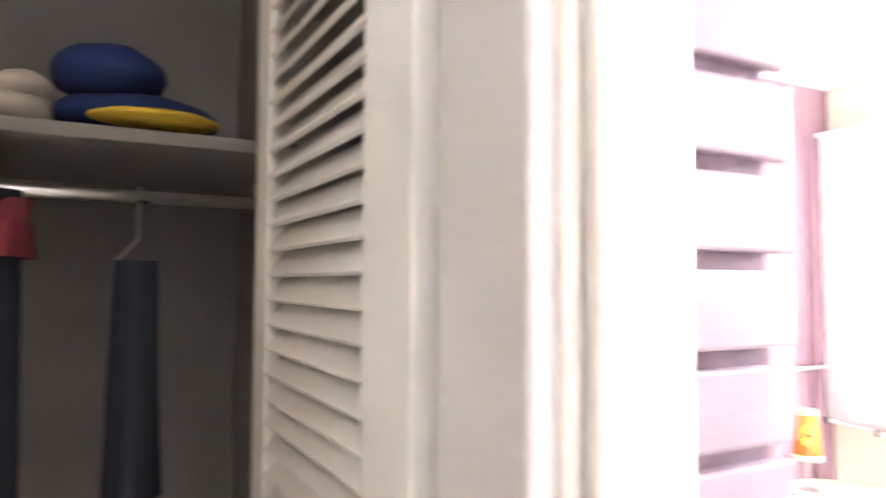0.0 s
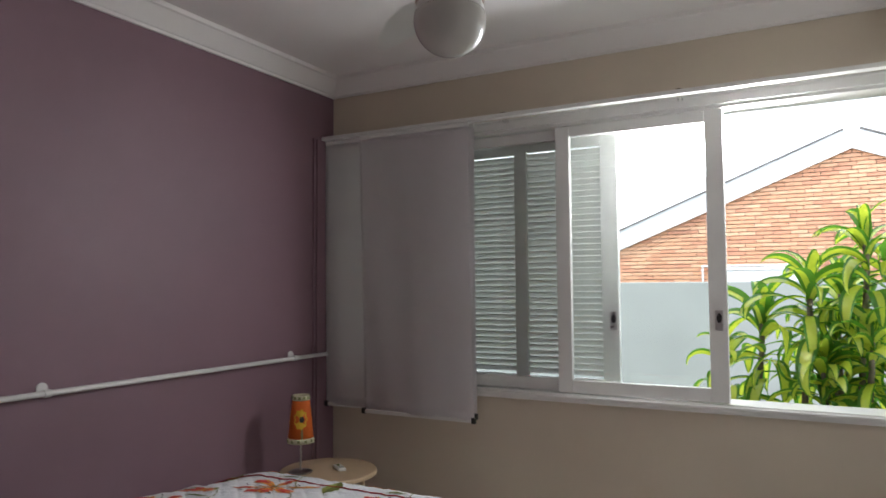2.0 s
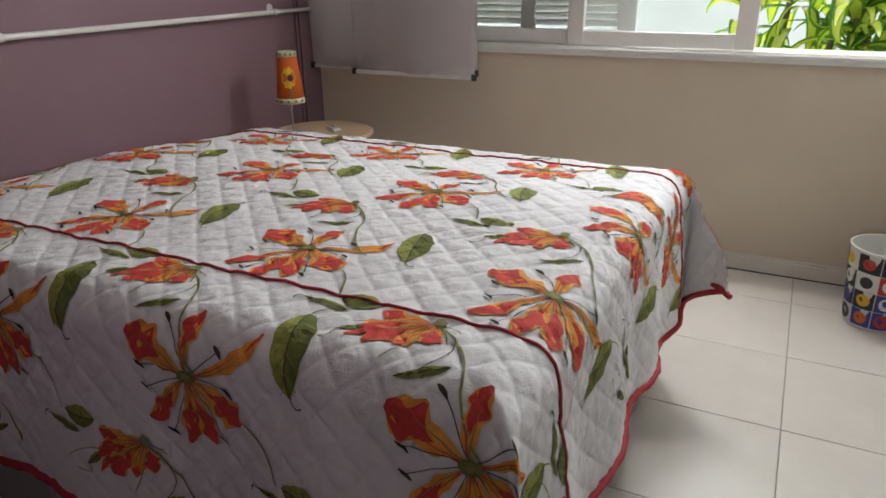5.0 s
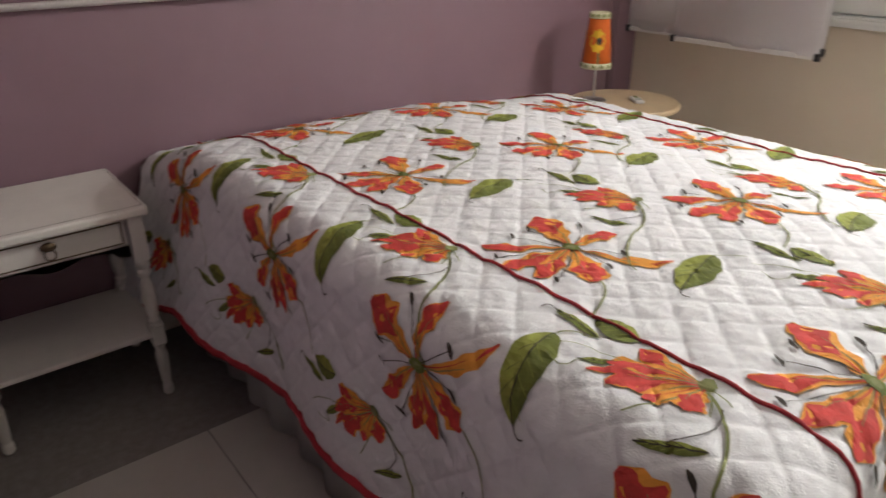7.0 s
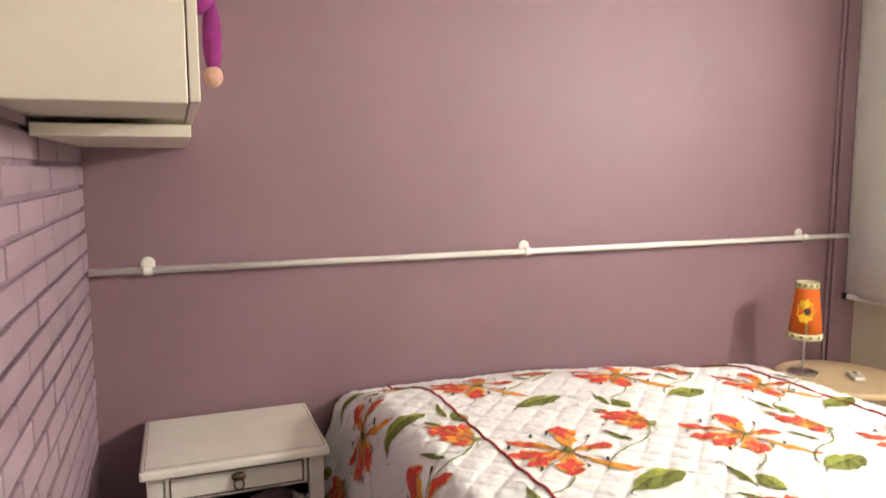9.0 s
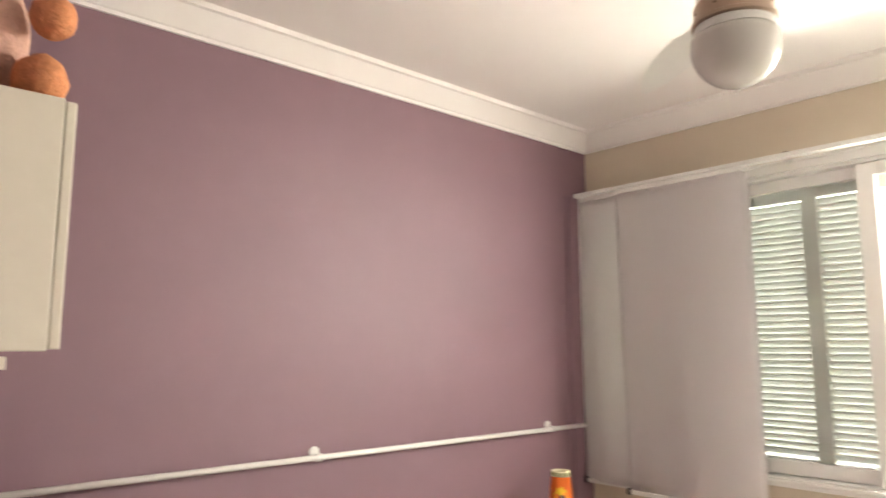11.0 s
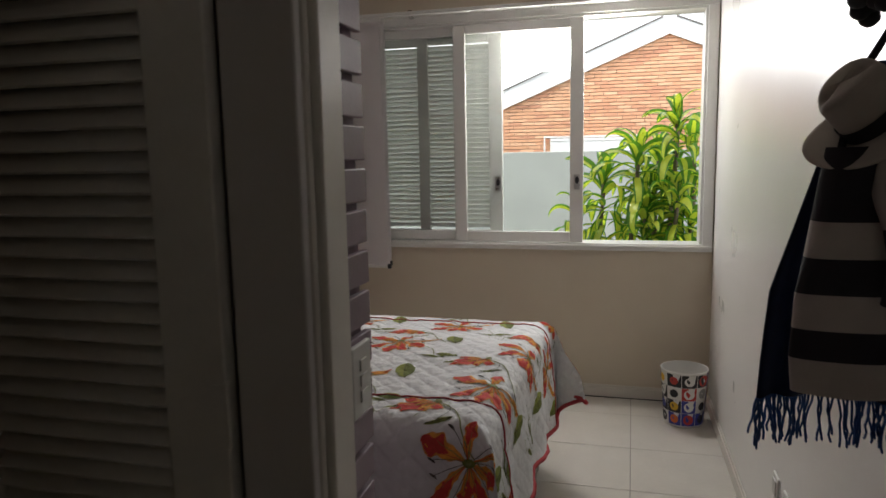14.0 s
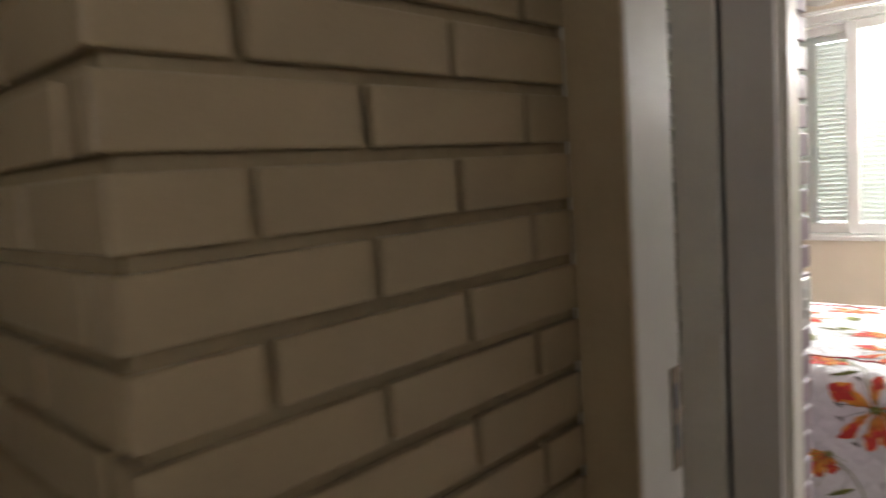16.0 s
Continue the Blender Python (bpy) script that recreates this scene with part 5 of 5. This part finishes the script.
boxes("frame", [((-1.85, -0.05, 1.785), (-0.40, -0.03, 1.81)), ((-1.85, -0.05, 1.5), (-1.825, -0.03, 1.7845)), ((-1.75, -0.05, 1.735), (-0.40, -0.041, 1.75))], FASCIA, nwin, bevel=0.002)


# ---- corn plant outside the window ----
def cane_plant(name, at, canes, label, seed):
    pl = thing(name, at, label, "plant", "corn plants outside the window")
    r = random.Random(seed)
    for cx, cy, h, n, ln in canes:
        bm = bmesh.new()
        pts = [(cx + 0.02 * math.sin(i * 0.9 + cx * 9), cy + 0.015 * math.cos(i * 0.7), h * i / 9) for i in range(10)]
        tube(bm, pts, 0.016, 9, taper=[1.15 - 0.04 * i + (0.12 if i % 2 else 0) for i in range(10)])
        part("cane", bm, CANE, pl, "ringed grey-brown cane", smooth=True)
        top = Vector(pts[-1])
        n = round(n * 0.85)
        for k in range(n):
            low = k / n
            a = k * 2.4 + r.uniform(-0.3, 0.3)
            base = top + Vector((0, 0, -0.34 * low ** 1.2 + 0.02))
            L = ln * r.uniform(0.8, 1.15) * (0.72 + 0.5 * low)
            rise = (1.35 - 1.7 * low) + r.uniform(-0.35, 0.35)
            w = 0.037 * r.uniform(0.75, 1.25)
            bm = bmesh.new()
            d = Vector((math.cos(a), math.sin(a), 0))
            side = Vector((-d.y, d.x, 0))
            mid = 0.62 if r.random() < 0.6 else 0.35
            rows, q, pitch = [], base.copy(), rise
            N = 11
            tw = r.uniform(-1.3, 1.3)
            droop = (1.7 + 1.6 * low) * r.uniform(0.6, 1.5)
            wag = r.uniform(-0.07, 0.07)
            for i in range(N + 1):
                t = i / N
                ww = w * (0.25 + 0.75 * math.sin(math.pi * min(1, t * 0.98 + 0.06)) if t < 0.97 else 0.05)
                up = Vector((0, 0, 1)) * math.cos(pitch) - d * math.sin(pitch)
                s2 = side * math.cos(tw * t) + up * math.sin(tw * t)
                u2 = up * math.cos(tw * t) - side * math.sin(tw * t)
                rows.append([bm.verts.new(q + s2 * ww * c + u2 * abs(c) ** 1.5 * ww * 0.35) for c in (-1, -mid, mid, 1)])
                q = q + (d * math.cos(pitch) + Vector((0, 0, 1)) * math.sin(pitch)) * (L / N)
                pitch -= droop / N * (0.4 + 1.2 * t)
                d = (d + side * wag).normalized()
                side = Vector((-d.y, d.x, 0))
            for p, qq in zip(rows, rows[1:]):
                for c in range(3):
                    f = bm.faces.new((p[c], p[c + 1], qq[c + 1], qq[c]))
                    f.material_index = 1 if c == 1 else 0
            part("leaf", bm, [LEAF_D, LEAF_D] if (low > 0.96 and w < 0.03) else [LEAF_G, LEAF_Y], pl, smooth=True)
    return pl


GZ = -0.10
cane_plant("corn_plant", (2.66, 0.55, GZ), [(0.0, 0.0, 1.74, 34, 0.34), (0.12, 0.14, 1.6, 26, 0.34), (-0.1, 0.2, 1.5, 24, 0.34)], "tall corn plant with arching yellow and green striped leaves", 1)
cane_plant("corn_plant", (2.42, 0.5, GZ), [(0.0, 0.0, 1.55, 30, 0.36), (0.12, 0.2, 1.28, 26, 0.36), (0.05, -0.06, 1.2, 22, 0.32)], "corn plant with long striped drooping leaves", 2)
cane_plant("corn_plant", (2.2, 0.6, GZ), [(0.0, 0.0, 1.38, 28, 0.38), (-0.16, -0.1, 1.16, 22, 0.34)], "lower corn plant with striped leaves", 3)
cane_plant("corn_plant", (2.66, 0.42, GZ), [(0.0, 0.0, 1.3, 26, 0.32), (-0.16, 0.05, 1.12, 24, 0.32), (0.1, 0.1, 1.1, 20, 0.3)], "lower corn plant with striped leaves", 4)




# ---- bricks and tiles, laid one by one ----
def brick_mesh(name, l, h, d, material):
    bm = bmesh.new()
    box(bm, (0, 0, 0), (l, d, h), 0.0025)
    me = bpy.data.meshes.new(name)
    bm.to_mesh(me)
    bm.free()
    me.materials.append(material)
    return me


def lay(parent, face_at, along, out, length, z_list, material, offset=0.0, depth=0.012, L=0.217, H=0.0512, J=0.012, seed=0, shift=0.5):
    """Courses of stretcher bricks on a wall's face; pieces are cut at the ends."""
    r = random.Random(seed)
    cache = {}
    along, out = Vector(along), Vector(out)
    rot = Matrix((along, out, Vector((0, 0, 1)))).transposed().to_4x4()
    for z in z_list:
        row = round(z / (H + J))
        x = -((L + J) * shift if row % 2 else 0.0) - offset
        while x < length - 0.004:
            a, b = max(x, 0.0), min(x + L, length)
            if b - a > 0.012:
                k = round(b - a, 3)
                if k not in cache:
                    cache[k] = brick_mesh("brick", k, H, depth, material)
                ob = new("brick", cache[k])
                ob.parent = parent
                m = Matrix.Translation(Vector(face_at) + along * a + out * r.uniform(-0.0015, 0.0015) + Vector((0, 0, z))) @ rot
                m = m @ Matrix.Rotation(r.uniform(-0.003, 0.003), 4, "Z")
                ob.matrix_local = m
            x += L + J


PITCH = 0.0632
near = [0.0104 + PITCH * k for k in range(41)]
hall_rows = [-0.0024 + 0.0628 * k for k in range(1, 42)]
# north face of the purple partition, and its end
lay(wall_purple_brick, (0.003, -3.1645, 0), (1, 0, 0), (0, 1, 0), 1.967, [z for z in near if 0.1 < z < 2.2], PURPLE_BRICK, seed=1)
lay(wall_purple_brick, (1.9965, -3.2575, 0), (0, 1, 0), (1, 0, 0), 0.1055, near, PURPLE_BRICK, seed=2, L=0.3, shift=0.0)
# hall wall: side along the passage and the face round its corner
lay(wall_hall_brick, (2.0435, -4.716, 0), (0, 1, 0), (1, 0, 0), 0.508, hall_rows, BEIGE_BRICK, seed=3, L=0.207, H=0.0508)
lay(wall_hall_brick, (1.40, -4.7035, 0), (1, 0, 0), (0, -1, 0), 0.643, [z for z in hall_rows if 0.4 < z < 2.3], BEIGE_BRICK, offset=0.05, seed=4, L=0.207, H=0.0508)
# floor tiles
TJ = 0.003
tm = {}
TW, TD = 0.902, 0.449
for i in range(-2, 3):
    xa = 2.42 + i * (TW + TJ)
    for j in range(-9, 3):
        ya = -0.735 - 0.4465 + j * (TD + TJ) + (0.0 if i % 2 == 0 else 0.0)
        lo = (max(xa, 0.0), max(ya, -6.4))
        hi = (min(xa + TW, X1 + 0.05), min(ya + TD, 0.0))
        if hi[0] - lo[0] < 0.02 or hi[1] - lo[1] < 0.02:
            continue
        key = (round(hi[0] - lo[0], 3), round(hi[1] - lo[1], 3))
        if key not in tm:
            bm = bmesh.new()
            box(bm, (0, 0, -0.004), (key[0], key[1], 0.0), 0.0012)
            me = bpy.data.meshes.new("tile")
            bm.to_mesh(me)
            bm.free()
            me.materials.append(TILE)
            tm[key] = me
        ob = new("tile", tm[key])
        ob.parent = floor
        ob.location = (lo[0], lo[1], 0.0)
